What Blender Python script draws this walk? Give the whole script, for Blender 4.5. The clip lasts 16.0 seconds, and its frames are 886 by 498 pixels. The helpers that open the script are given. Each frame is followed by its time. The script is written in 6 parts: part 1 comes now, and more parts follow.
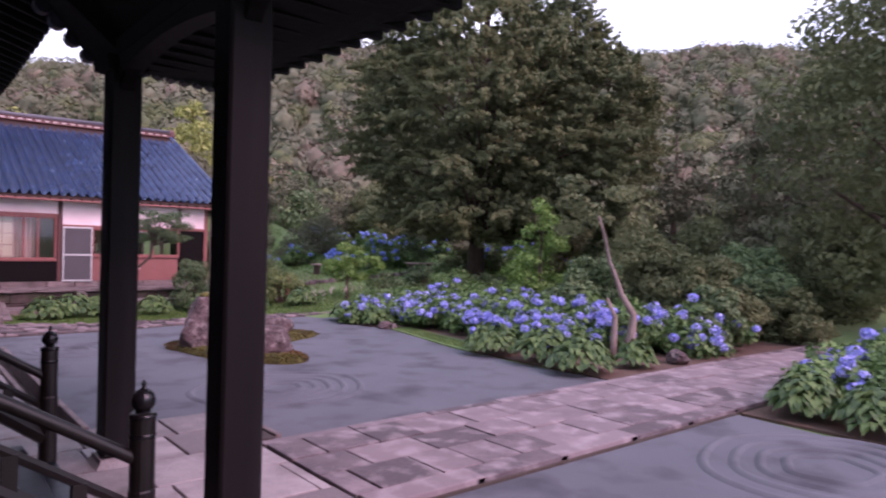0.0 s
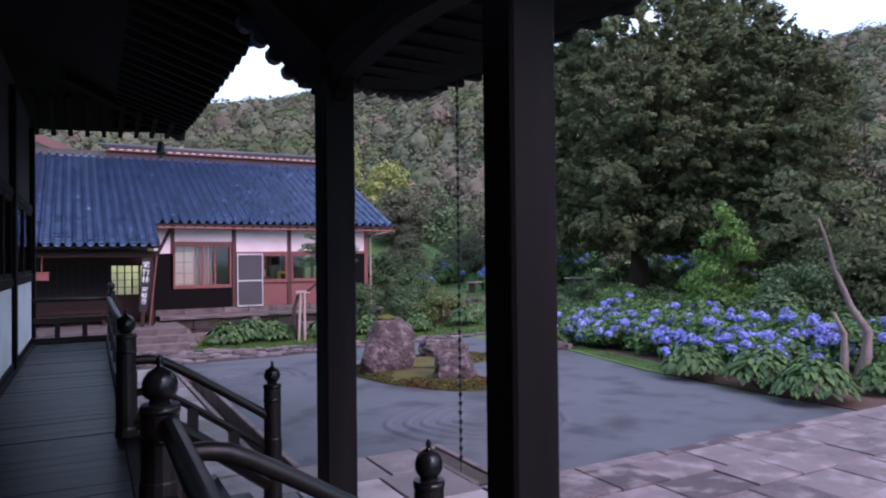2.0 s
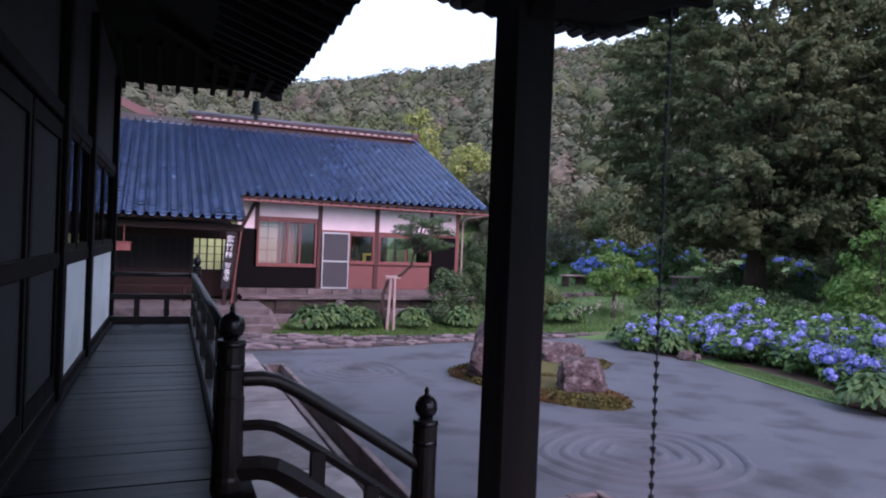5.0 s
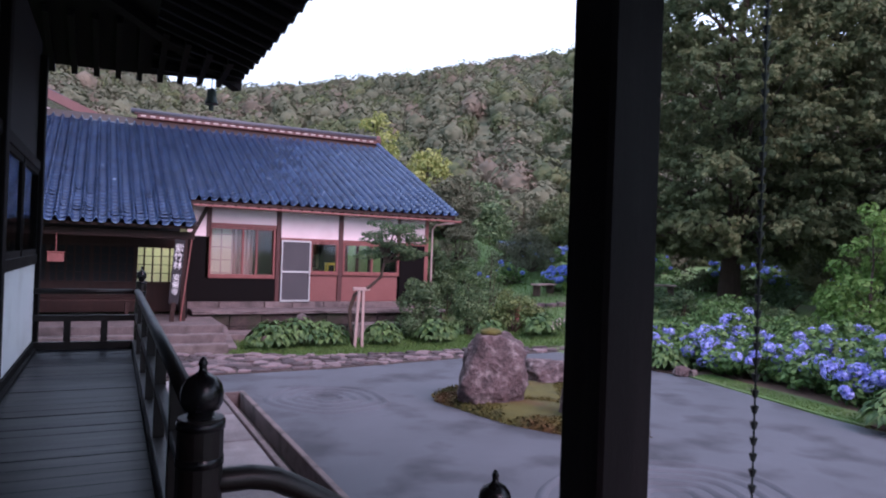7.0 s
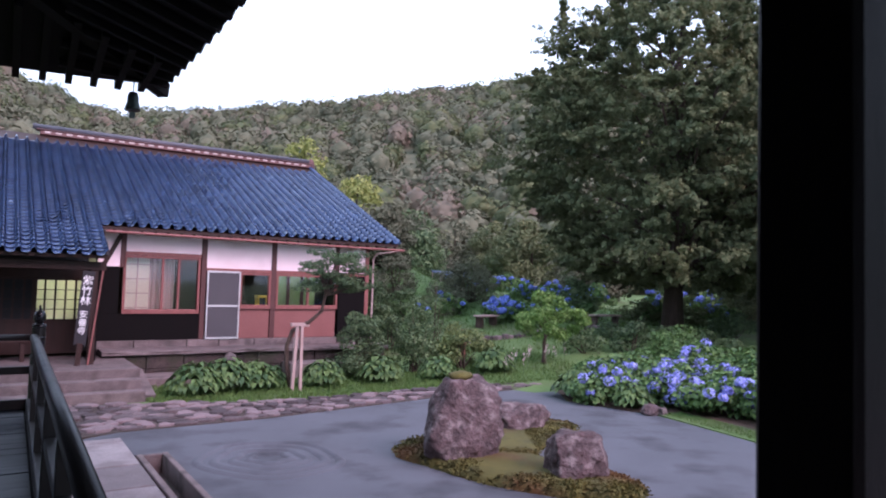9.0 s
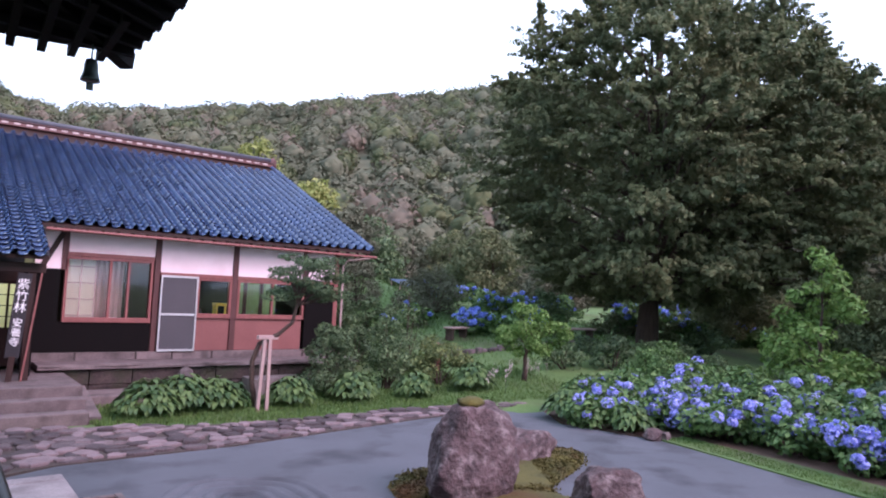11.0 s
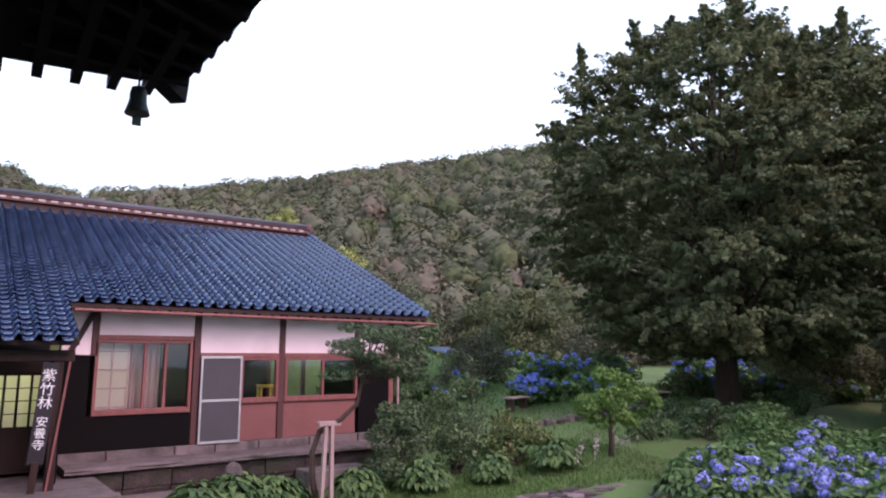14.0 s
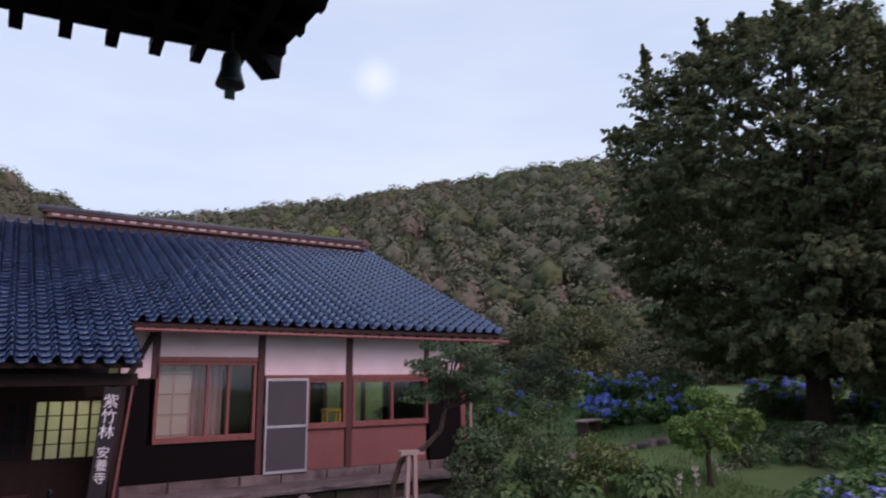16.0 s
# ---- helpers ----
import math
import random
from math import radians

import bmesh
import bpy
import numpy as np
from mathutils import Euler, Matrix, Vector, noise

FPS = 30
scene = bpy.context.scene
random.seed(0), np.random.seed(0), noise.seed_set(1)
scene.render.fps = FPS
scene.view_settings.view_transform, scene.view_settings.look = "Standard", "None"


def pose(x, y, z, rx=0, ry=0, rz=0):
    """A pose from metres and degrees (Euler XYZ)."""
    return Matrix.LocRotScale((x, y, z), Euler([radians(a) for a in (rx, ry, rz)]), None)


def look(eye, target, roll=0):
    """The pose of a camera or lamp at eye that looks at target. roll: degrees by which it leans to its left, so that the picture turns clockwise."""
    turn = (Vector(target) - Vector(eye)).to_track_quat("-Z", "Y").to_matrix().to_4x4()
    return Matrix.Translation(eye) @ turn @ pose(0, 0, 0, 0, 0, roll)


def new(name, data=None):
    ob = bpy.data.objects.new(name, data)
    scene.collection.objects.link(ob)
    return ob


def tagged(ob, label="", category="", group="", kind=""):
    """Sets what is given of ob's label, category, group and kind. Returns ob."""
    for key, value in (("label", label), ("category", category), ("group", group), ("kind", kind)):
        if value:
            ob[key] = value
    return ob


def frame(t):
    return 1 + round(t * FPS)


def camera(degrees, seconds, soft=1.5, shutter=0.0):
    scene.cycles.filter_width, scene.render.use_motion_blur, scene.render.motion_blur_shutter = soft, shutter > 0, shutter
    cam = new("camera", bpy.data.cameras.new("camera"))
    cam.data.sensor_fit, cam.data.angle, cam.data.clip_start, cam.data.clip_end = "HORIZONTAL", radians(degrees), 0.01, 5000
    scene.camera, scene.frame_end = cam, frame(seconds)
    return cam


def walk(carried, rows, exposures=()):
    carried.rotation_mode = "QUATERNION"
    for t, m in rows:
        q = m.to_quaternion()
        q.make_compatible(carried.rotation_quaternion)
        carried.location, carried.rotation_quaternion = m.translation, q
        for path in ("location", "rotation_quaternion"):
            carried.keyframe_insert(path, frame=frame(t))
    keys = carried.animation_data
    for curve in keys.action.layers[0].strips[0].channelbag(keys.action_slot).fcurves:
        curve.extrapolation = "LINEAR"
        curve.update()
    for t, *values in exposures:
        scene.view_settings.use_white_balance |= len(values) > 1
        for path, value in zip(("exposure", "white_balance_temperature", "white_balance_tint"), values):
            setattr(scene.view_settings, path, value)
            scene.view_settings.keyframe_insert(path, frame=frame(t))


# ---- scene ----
cam = camera(66.3, 16.0, soft=2.0, shutter=0.4)
METRES, EYE, TILT, LEAN, TURN = 11.5, 2.405, 0.0, 0.0, -39.7
ROWS = [
    (0.0, 0.0, 0.0, 0.0, 0.01, -0.5, -1.59),
    (0.5, -0.0225, 0.0214, 0.0014, 5.38, 0.09, -1.65),
    (1.0, -0.0486, 0.0378, 0.0007, 9.49, 0.57, -2.09),
    (1.5, -0.0741, 0.0547, -0.0003, 10.08, 0.25, -1.23),
    (2.0, -0.0961, 0.0784, 0.0, 11.08, 0.71, 0.62),
    (2.5, -0.1175, 0.0996, -0.0, 12.03, 0.5, 0.46),
    (3.0, -0.1386, 0.1228, 0.0001, 13.23, -0.3, -0.94),
    (3.5, -0.1602, 0.1512, -0.0006, 15.01, -0.62, -2.06),
    (4.0, -0.1803, 0.1746, -0.0002, 17.87, -0.81, -1.23),
    (6.5, -0.2771, 0.2973, -0.0026, 13.42, 0.3, -3.35),
    (7.0, -0.2961, 0.325, -0.001, 12.55, 0.33, -2.03),
    (7.5, -0.3139, 0.3487, -0.0013, 11.93, 1.04, -1.23),
    (8.0, -0.3313, 0.3734, 0.0013, 8.8, 1.4, -1.31),
    (8.5, -0.3499, 0.4, 0.0017, 7.1, 2.4, -1.45),
    (11.0, -0.4463, 0.5281, 0.0034, 1.55, 3.87, -2.67),
    (11.5, -0.4655, 0.5525, 0.0022, -0.11, 4.33, -1.47),
    (12.0, -0.4829, 0.5774, 0.0044, -0.71, 5.11, 2.47),
    (12.5, -0.5014, 0.5991, 0.0032, -0.95, 5.48, -0.86),
    (13.0, -0.5186, 0.6251, 0.0056, -0.8, 5.58, -0.9),
    (13.5, -0.5352, 0.6553, 0.0076, 0.96, 8.02, 0.17),
    (14.0, -0.5499, 0.6769, 0.0078, 3.26, 9.33, 0.2),
    (14.5, -0.5687, 0.6973, 0.0116, 3.15, 11.53, -0.38),
    (15.0, -0.5891, 0.7196, 0.0106, 3.12, 12.2, -0.34),
    (15.5, -0.6087, 0.7431, 0.0118, 3.85, 12.35, 1.18),
    (16.0, -0.6305, 0.7682, 0.0088, 6.33, 11.05, 0.68),
]
walk(cam, [(t, pose(0, 0, EYE, TILT, LEAN, TURN) @ pose(METRES * x, METRES * y, METRES * z, 90 + pitch, roll, yaw)) for t, x, y, z, yaw, pitch, roll in ROWS],
     exposures=[(0.0, 0.82, 5900, 30), (0.6, 0.8, 5700, 20), (1.5, 0.62, 5150, 10), (4.0, 0.6, 5200, 11), (7.0, 0.72, 5350, 13), (11.0, 0.95, 5400, 12), (13.5, 0.85, 5600, 11), (14.5, 0.2, 5850, 11), (15.2, -0.06, 5850, 12), (16.0, -0.3, 5750, 11)])

# ---- world and light ----
SUN_EL, SUN_AZ = radians(40), radians(166)
world = bpy.data.worlds.new("dusk_sky")
scene.world = world
world.use_nodes = True
wn, wl = world.node_tree.nodes, world.node_tree.links
bg = wn["Background"]
sky = wn.new("ShaderNodeTexSky")
sky.sky_type, sky.sun_disc, sky.sun_elevation, sky.sun_rotation = "NISHITA", False, SUN_EL, SUN_AZ
sky.air_density, sky.dust_density, sky.ozone_density = 1.0, 3.0, 2.0
cloud = wn.new("ShaderNodeTexNoise")
cloud.inputs["Scale"].default_value, cloud.inputs["Detail"].default_value = 1.6, 6
cmap = wn.new("ShaderNodeMapping")
cmap.inputs["Scale"].default_value = (1, 1, 3.5)
ctc = wn.new("ShaderNodeTexCoord")
cramp = wn.new("ShaderNodeValToRGB")
cramp.color_ramp.elements[0].position, cramp.color_ramp.elements[0].color = 0.3, (7.2, 7.6, 9.0, 1)
cramp.color_ramp.elements[1].position, cramp.color_ramp.elements[1].color = 0.7, (9.2, 9.2, 9.6, 1)
cmix = wn.new("ShaderNodeMix")
cmix.data_type = "RGBA"
cmix.inputs[0].default_value = 0.82
wl.new(ctc.outputs["Generated"], cmap.inputs["Vector"])
wl.new(cmap.outputs["Vector"], cloud.inputs["Vector"])
wl.new(cloud.outputs["Fac"], cramp.inputs["Fac"])
wl.new(sky.outputs["Color"], cmix.inputs[6])
csep, cgrad, cmul = wn.new("ShaderNodeSeparateXYZ"), wn.new("ShaderNodeMapRange"), wn.new("ShaderNodeVectorMath")
cgrad.interpolation_type = "SMOOTHSTEP"
cgrad.inputs["From Min"].default_value, cgrad.inputs["From Max"].default_value = 0.4, 0.9
cgrad.inputs["To Min"].default_value, cgrad.inputs["To Max"].default_value = 1.3, 1.0
cmul.operation = "SCALE"
wl.new(ctc.outputs["Generated"], csep.inputs[0])
wl.new(csep.outputs["Z"], cgrad.inputs["Value"])
wl.new(cramp.outputs["Color"], cmul.inputs[0])
wl.new(cgrad.outputs["Result"], cmul.inputs["Scale"])
wl.new(cmul.outputs["Vector"], cmix.inputs[7])
wl.new(cmix.outputs[2], bg.inputs["Color"])
bg.inputs["Strength"].default_value = 0.1
sun = new("sun", bpy.data.lights.new("sun", "SUN"))
sun.data.energy, sun.data.angle, sun.data.color = 2.3, radians(35), (1.0, 0.6, 0.64)
sun.matrix_world = look((0, 0, 0), (-math.sin(SUN_AZ) * math.cos(SUN_EL), -math.cos(SUN_AZ) * math.cos(SUN_EL), -math.sin(SUN_EL)))


# ---- materials ----
def material(name, c1, c2, rough=0.7, scale=3.0, fine=40.0, bump=0.3, stretch=(1, 1, 1), metal=0.0, rnd=0.0, island=0.0, spec=0.5, depth=0.01, dirt=None, dirt_scale=0.8, dirt_amount=0.0, trans=0.0):
    m = bpy.data.materials.new(name)
    m.use_nodes = True
    n, l = m.node_tree.nodes, m.node_tree.links
    b = n["Principled BSDF"]
    b.inputs["Metallic"].default_value = metal
    b.inputs["Specular IOR Level"].default_value = spec
    tc, mp = n.new("ShaderNodeTexCoord"), n.new("ShaderNodeMapping")
    geo = n.new("ShaderNodeNewGeometry")
    mp.inputs["Scale"].default_value = stretch
    l.new(geo.outputs["Position"], mp.inputs["Vector"])
    big, small = n.new("ShaderNodeTexNoise"), n.new("ShaderNodeTexNoise")
    for node, s, d in ((big, scale, 5), (small, fine, 4)):
        node.inputs["Scale"].default_value, node.inputs["Detail"].default_value = s, d
        l.new(mp.outputs["Vector"], node.inputs["Vector"])
    add = n.new("ShaderNodeMath")
    add.operation = "MULTIPLY_ADD"
    add.inputs[1].default_value, add.inputs[2].default_value = 0.45, 0.0
    l.new(small.outputs["Fac"], add.inputs[0])
    add2 = n.new("ShaderNodeMath")
    add2.operation = "MULTIPLY_ADD"
    add2.inputs[1].default_value = 0.55
    l.new(big.outputs["Fac"], add2.inputs[0])
    l.new(add.outputs[0], add2.inputs[2])
    fac = add2.outputs[0]
    for amount, source in ((rnd, "object"), (island, "island")):
        if amount:
            s = n.new("ShaderNodeObjectInfo") if source == "object" else geo
            k = n.new("ShaderNodeMath")
            k.operation = "MULTIPLY_ADD"
            k.inputs[1].default_value = amount
            off = n.new("ShaderNodeMath")
            off.operation = "SUBTRACT"
            off.inputs[1].default_value = 0.5
            l.new(s.outputs["Random" if source == "object" else "Random Per Island"], off.inputs[0])
            l.new(off.outputs[0], k.inputs[0])
            l.new(fac, k.inputs[2])
            fac = k.outputs[0]
    ramp = n.new("ShaderNodeValToRGB")
    ramp.color_ramp.elements[0].position, ramp.color_ramp.elements[0].color = 0.3, (*c1, 1)
    ramp.color_ramp.elements[1].position, ramp.color_ramp.elements[1].color = 0.7, (*c2, 1)
    l.new(fac, ramp.inputs["Fac"])
    col = ramp.outputs["Color"]
    if dirt:
        dn = n.new("ShaderNodeTexNoise")
        dn.inputs["Scale"].default_value, dn.inputs["Detail"].default_value = dirt_scale, 7
        l.new(mp.outputs["Vector"], dn.inputs["Vector"])
        dr = n.new("ShaderNodeMapRange")
        dr.inputs["From Min"].default_value, dr.inputs["From Max"].default_value = 0.5, 0.68
        dr.inputs["To Max"].default_value = dirt_amount
        l.new(dn.outputs["Fac"], dr.inputs["Value"])
        dm = n.new("ShaderNodeMix")
        dm.data_type = "RGBA"
        dm.inputs[7].default_value = (*dirt, 1)
        l.new(dr.outputs["Result"], dm.inputs[0])
        l.new(col, dm.inputs[6])
        col = dm.outputs[2]
    l.new(col, b.inputs["Base Color"])
    rr = n.new("ShaderNodeMapRange")
    rr.inputs["To Min"].default_value, rr.inputs["To Max"].default_value = max(0.03, rough - 0.12), min(1, rough + 0.12)
    l.new(big.outputs["Fac"], rr.inputs["Value"])
    l.new(rr.outputs["Result"], b.inputs["Roughness"])
    if bump:
        bp = n.new("ShaderNodeBump")
        bp.inputs["Strength"].default_value, bp.inputs["Distance"].default_value = bump, depth
        l.new(add2.outputs[0], bp.inputs["Height"])
        l.new(bp.outputs["Normal"], b.inputs["Normal"])
    if trans:
        tb, ms = n.new("ShaderNodeBsdfTranslucent"), n.new("ShaderNodeMixShader")
        l.new(col, tb.inputs["Color"])
        ms.inputs[0].default_value = trans
        l.new(b.outputs[0], ms.inputs[1])
        l.new(tb.outputs[0], ms.inputs[2])
        l.new(ms.outputs[0], n["Material Output"].inputs["Surface"])
    return m


M = {
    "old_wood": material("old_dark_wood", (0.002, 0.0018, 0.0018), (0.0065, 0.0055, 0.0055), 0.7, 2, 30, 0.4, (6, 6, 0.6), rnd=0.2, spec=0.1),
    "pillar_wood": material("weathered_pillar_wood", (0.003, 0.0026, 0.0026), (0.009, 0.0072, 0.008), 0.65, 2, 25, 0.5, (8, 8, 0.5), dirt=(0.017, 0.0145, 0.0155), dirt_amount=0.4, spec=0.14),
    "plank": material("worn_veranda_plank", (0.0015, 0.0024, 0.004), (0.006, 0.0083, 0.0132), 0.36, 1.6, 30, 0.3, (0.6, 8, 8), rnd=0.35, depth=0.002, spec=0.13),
    "rail": material("dark_rail_wood", (0.004, 0.0034, 0.0032), (0.012, 0.009, 0.008), 0.42, 4, 40, 0.2, spec=0.35),
    "cap": material("blackened_bronze", (0.008, 0.008, 0.009), (0.022, 0.022, 0.024), 0.25, 8, 60, 0.1, metal=0.5),
    "white_wall": material("white_plaster", (0.74, 0.74, 0.75), (0.84, 0.84, 0.85), 0.85, 1.2, 60, 0.1, dirt=(0.5, 0.47, 0.45), dirt_scale=1.5, dirt_amount=0.35),
    # White plaster with the pink of the dusk light mixed into its colour.
    "house_plaster": material("dusk_tinted_plaster", (0.82, 0.67, 0.69), (0.88, 0.74, 0.76), 0.85, 1.2, 60, 0.1, dirt=(0.62, 0.47, 0.48), dirt_scale=1.5, dirt_amount=0.3),
    "pale_slab": material("pale_porch_slab", (0.15, 0.13, 0.131), (0.33, 0.298, 0.298), 0.8, 2.5, 45, 0.5, rnd=0.5, dirt=(0.12, 0.10, 0.10), dirt_scale=2, dirt_amount=0.6),
    "black_wall": material("dark_stained_boards", (0.0025, 0.0022, 0.0023), (0.007, 0.0054, 0.0054), 0.8, 2, 30, 0.3, (5, 5, 0.6), spec=0.12),
    "dark_plaster": material("near_black_plaster", (0.008, 0.008, 0.010), (0.02, 0.02, 0.023), 0.9, 1.5, 40, 0.2),
    "sand": material("raked_grey_gravel", (0.072, 0.079, 0.092), (0.111, 0.12, 0.139), 0.95, 0.9, 160, 0.6, depth=0.006, dirt=(0.036, 0.039, 0.046), dirt_scale=1.1, dirt_amount=0.8),
    "slab": material("paving_slab", (0.07, 0.056, 0.062), (0.19, 0.155, 0.164), 0.8, 2.5, 45, 0.7, rnd=0.55, dirt=(0.33, 0.285, 0.295), dirt_scale=3.2, dirt_amount=0.65, depth=0.02),
    "joint": material("earth_joint", (0.035, 0.027, 0.022), (0.075, 0.058, 0.05), 0.95, 5, 60, 0.5),
    "flag": material("rough_flagstone", (0.05, 0.039, 0.041), (0.2, 0.155, 0.16), 0.85, 3, 35, 0.8, rnd=0.8, dirt=(0.06, 0.05, 0.045), dirt_scale=3, dirt_amount=0.5),
    "soil": material("brown_soil", (0.05, 0.03, 0.022), (0.12, 0.075, 0.055), 0.95, 2, 40, 0.8, depth=0.03),
    "grass_ground": material("lawn_ground", (0.065, 0.125, 0.03), (0.125, 0.205, 0.06), 0.95, 1.5, 50, 0.8, depth=0.03, dirt=(0.09, 0.07, 0.045), dirt_scale=0.5, dirt_amount=0.5),
    "moss": material("moss", (0.03, 0.034, 0.008), (0.125, 0.112, 0.022), 0.95, 3, 70, 0.9, depth=0.02, dirt=(0.10, 0.042, 0.016), dirt_scale=1.0, dirt_amount=0.75),
    "rock": material("garden_rock", (0.014, 0.010, 0.0105), (0.13, 0.088, 0.09), 0.85, 3.5, 16, 1.0, depth=0.09, dirt=(0.28, 0.235, 0.23), dirt_scale=6.5, dirt_amount=0.7),
    "concrete": material("old_concrete", (0.085, 0.068, 0.066), (0.21, 0.168, 0.163), 0.9, 3.5, 40, 0.8, rnd=0.2, dirt=(0.045, 0.037, 0.034), dirt_scale=2.6, dirt_amount=0.7),
    "base_stone": material("mossy_plinth_stone", (0.014, 0.011, 0.01), (0.085, 0.062, 0.056), 0.9, 4, 22, 1.0, dirt=(0.03, 0.036, 0.016), dirt_scale=2.2, dirt_amount=0.75, depth=0.03),
    "tile": material("glazed_blue_roof_tile", (0.026, 0.045, 0.105), (0.085, 0.136, 0.268), 0.22, 2, 40, 0.1, rnd=0.08, island=0.1, spec=0.8, dirt=(0.035, 0.042, 0.065), dirt_scale=0.7, dirt_amount=0.2),
    "hall_tile": material("near_black_hall_tile", (0.007, 0.008, 0.011), (0.018, 0.02, 0.027), 0.5, 2, 40, 0.2, rnd=0.2, spec=0.3),
    "dark_cap": material("weathered_ridge_cap", (0.03, 0.032, 0.045), (0.085, 0.085, 0.105), 0.5, 3, 30, 0.3, rnd=0.2),
    "ridge_tile": material("red_brown_ridge_tile", (0.07, 0.03, 0.03), (0.15, 0.07, 0.066), 0.6, 4, 30, 0.3, rnd=0.4),
    "ridge_white": material("pale_mortar", (0.42, 0.33, 0.32), (0.62, 0.52, 0.5), 0.8, 4, 30, 0.2),
    "red_wood": material("red_stained_timber", (0.15, 0.05, 0.044), (0.26, 0.092, 0.082), 0.55, 3, 30, 0.2, (4, 4, 1)),
    "post_wood": material("dark_red_brown_post", (0.05, 0.017, 0.016), (0.1, 0.036, 0.033), 0.6, 3, 30, 0.2, (5, 5, 0.8)),
    "red_panel": material("dull_red_panel", (0.17, 0.062, 0.056), (0.23, 0.092, 0.082), 0.6, 1.5, 30, 0.1),
    "brown_wood": material("brown_door_wood", (0.017, 0.008, 0.0065), (0.042, 0.0195, 0.0155), 0.6, 2, 30, 0.25, (5, 5, 0.8), spec=0.3),
    "curtain": material("pale_pink_curtain", (0.55, 0.45, 0.43), (0.68, 0.58, 0.55), 0.9, 3, 40, 0.1, trans=0.3),
    "paper": material("shoji_paper", (0.72, 0.72, 0.6), (0.8, 0.8, 0.68), 0.9, 3, 40, 0.05, trans=0.6),
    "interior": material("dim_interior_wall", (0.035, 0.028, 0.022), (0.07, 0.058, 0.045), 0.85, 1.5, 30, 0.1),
    "aluminium": material("screen_frame_aluminium", (0.5, 0.5, 0.5), (0.62, 0.62, 0.62), 0.4, 5, 60, 0.05, metal=0.7),
    "mesh": material("grey_insect_mesh", (0.05, 0.048, 0.054), (0.08, 0.077, 0.084), 0.8, 1.5, 120, 0.1),
    "bark": material("bark", (0.03, 0.02, 0.016), (0.10, 0.068, 0.052), 0.9, 3, 25, 0.9, (5, 5, 1), depth=0.04),
    "pale_bark": material("pale_mottled_bark", (0.11, 0.085, 0.075), (0.28, 0.22, 0.2), 0.8, 4, 25, 0.5, (3, 3, 1)),
    "pale_wood": material("weathered_pale_timber", (0.27, 0.195, 0.18), (0.46, 0.345, 0.32), 0.8, 3, 30, 0.3, (6, 6, 0.6)),
    "leaf_big": material("dark_green_tree_leaf", (0.064, 0.094, 0.048), (0.2, 0.216, 0.102), 0.75, 0.5, 1.3, 0, island=0.14, trans=0.32, spec=0.25),
    # Lightened and greyed: the haze over the hill is in this colour.
    "leaf_far": material("hazed_hill_foliage", (0.088, 0.102, 0.068), (0.185, 0.19, 0.124), 0.9, 0.09, 0.3, 0, spec=0.1, island=0.1, trans=0.12),
    "leaf_rust": material("rusty_hill_foliage", (0.13, 0.115, 0.085), (0.2, 0.165, 0.115), 0.85, 0.05, 0.6, 0, island=0.3, trans=0.15),
    "leaf_yellow": material("yellow_green_leaf", (0.2, 0.24, 0.06), (0.38, 0.4, 0.13), 0.7, 0.4, 3, 0, island=0.6, trans=0.3),
    "leaf_shrub": material("shrub_leaf", (0.055, 0.1, 0.042), (0.15, 0.215, 0.09), 0.7, 1, 6, 0, island=0.6, trans=0.25),
    "leaf_dark": material("deep_green_shrub_leaf", (0.04, 0.078, 0.034), (0.11, 0.165, 0.068), 0.7, 1, 6, 0, island=0.4, trans=0.2),
    "leaf_yellowish": material("yellowish_shrub_leaf", (0.075, 0.115, 0.04), (0.19, 0.235, 0.075), 0.7, 1, 6, 0, island=0.6, trans=0.25),
    "leaf_bright": material("fresh_green_leaf", (0.10, 0.19, 0.035), (0.2, 0.32, 0.08), 0.6, 1, 6, 0, island=0.6, trans=0.35),
    "leaf_hyd": material("hydrangea_leaf", (0.06, 0.125, 0.034), (0.16, 0.265, 0.08), 0.6, 1.5, 8, 0, island=0.6, trans=0.25),
    "leaf_hosta": material("hosta_leaf", (0.036, 0.082, 0.022), (0.125, 0.2, 0.06), 0.55, 2, 8, 0, island=0.6, trans=0.2),
    "petal": material("blue_violet_petal", (0.22, 0.25, 0.68), (0.46, 0.48, 0.92), 0.7, 1.5, 10, 0, island=0.7, trans=0.25),
    "petal_far": material("blue_petal", (0.12, 0.18, 0.58), (0.28, 0.36, 0.84), 0.7, 1.5, 10, 0, island=0.6, trans=0.2),
    "grass": material("grass_blade", (0.06, 0.12, 0.024), (0.14, 0.23, 0.055), 0.7, 0.8, 8, 0, island=0.6, trans=0.25),
    "bronze": material("dark_green_bronze", (0.02, 0.028, 0.026), (0.05, 0.065, 0.06), 0.45, 8, 40, 0.2, metal=0.7),
    "sign_board": material("purple_black_sign_board", (0.008, 0.006, 0.009), (0.018, 0.014, 0.019), 0.6, 3, 30, 0.1),
    "white_paint": material("white_lettering", (0.75, 0.75, 0.76), (0.85, 0.85, 0.86), 0.7, 5, 50, 0),
    "red_box": material("orange_red_box", (0.28, 0.06, 0.03), (0.4, 0.1, 0.05), 0.6, 5, 40, 0.1),
    "yellow_paint": material("yellow_enamel", (0.62, 0.5, 0.03), (0.75, 0.62, 0.06), 0.4, 4, 30, 0.1),
    "blue_sheet": material("blue_tarpaulin", (0.012, 0.03, 0.07), (0.03, 0.06, 0.12), 0.5, 2, 20, 0.3),
}


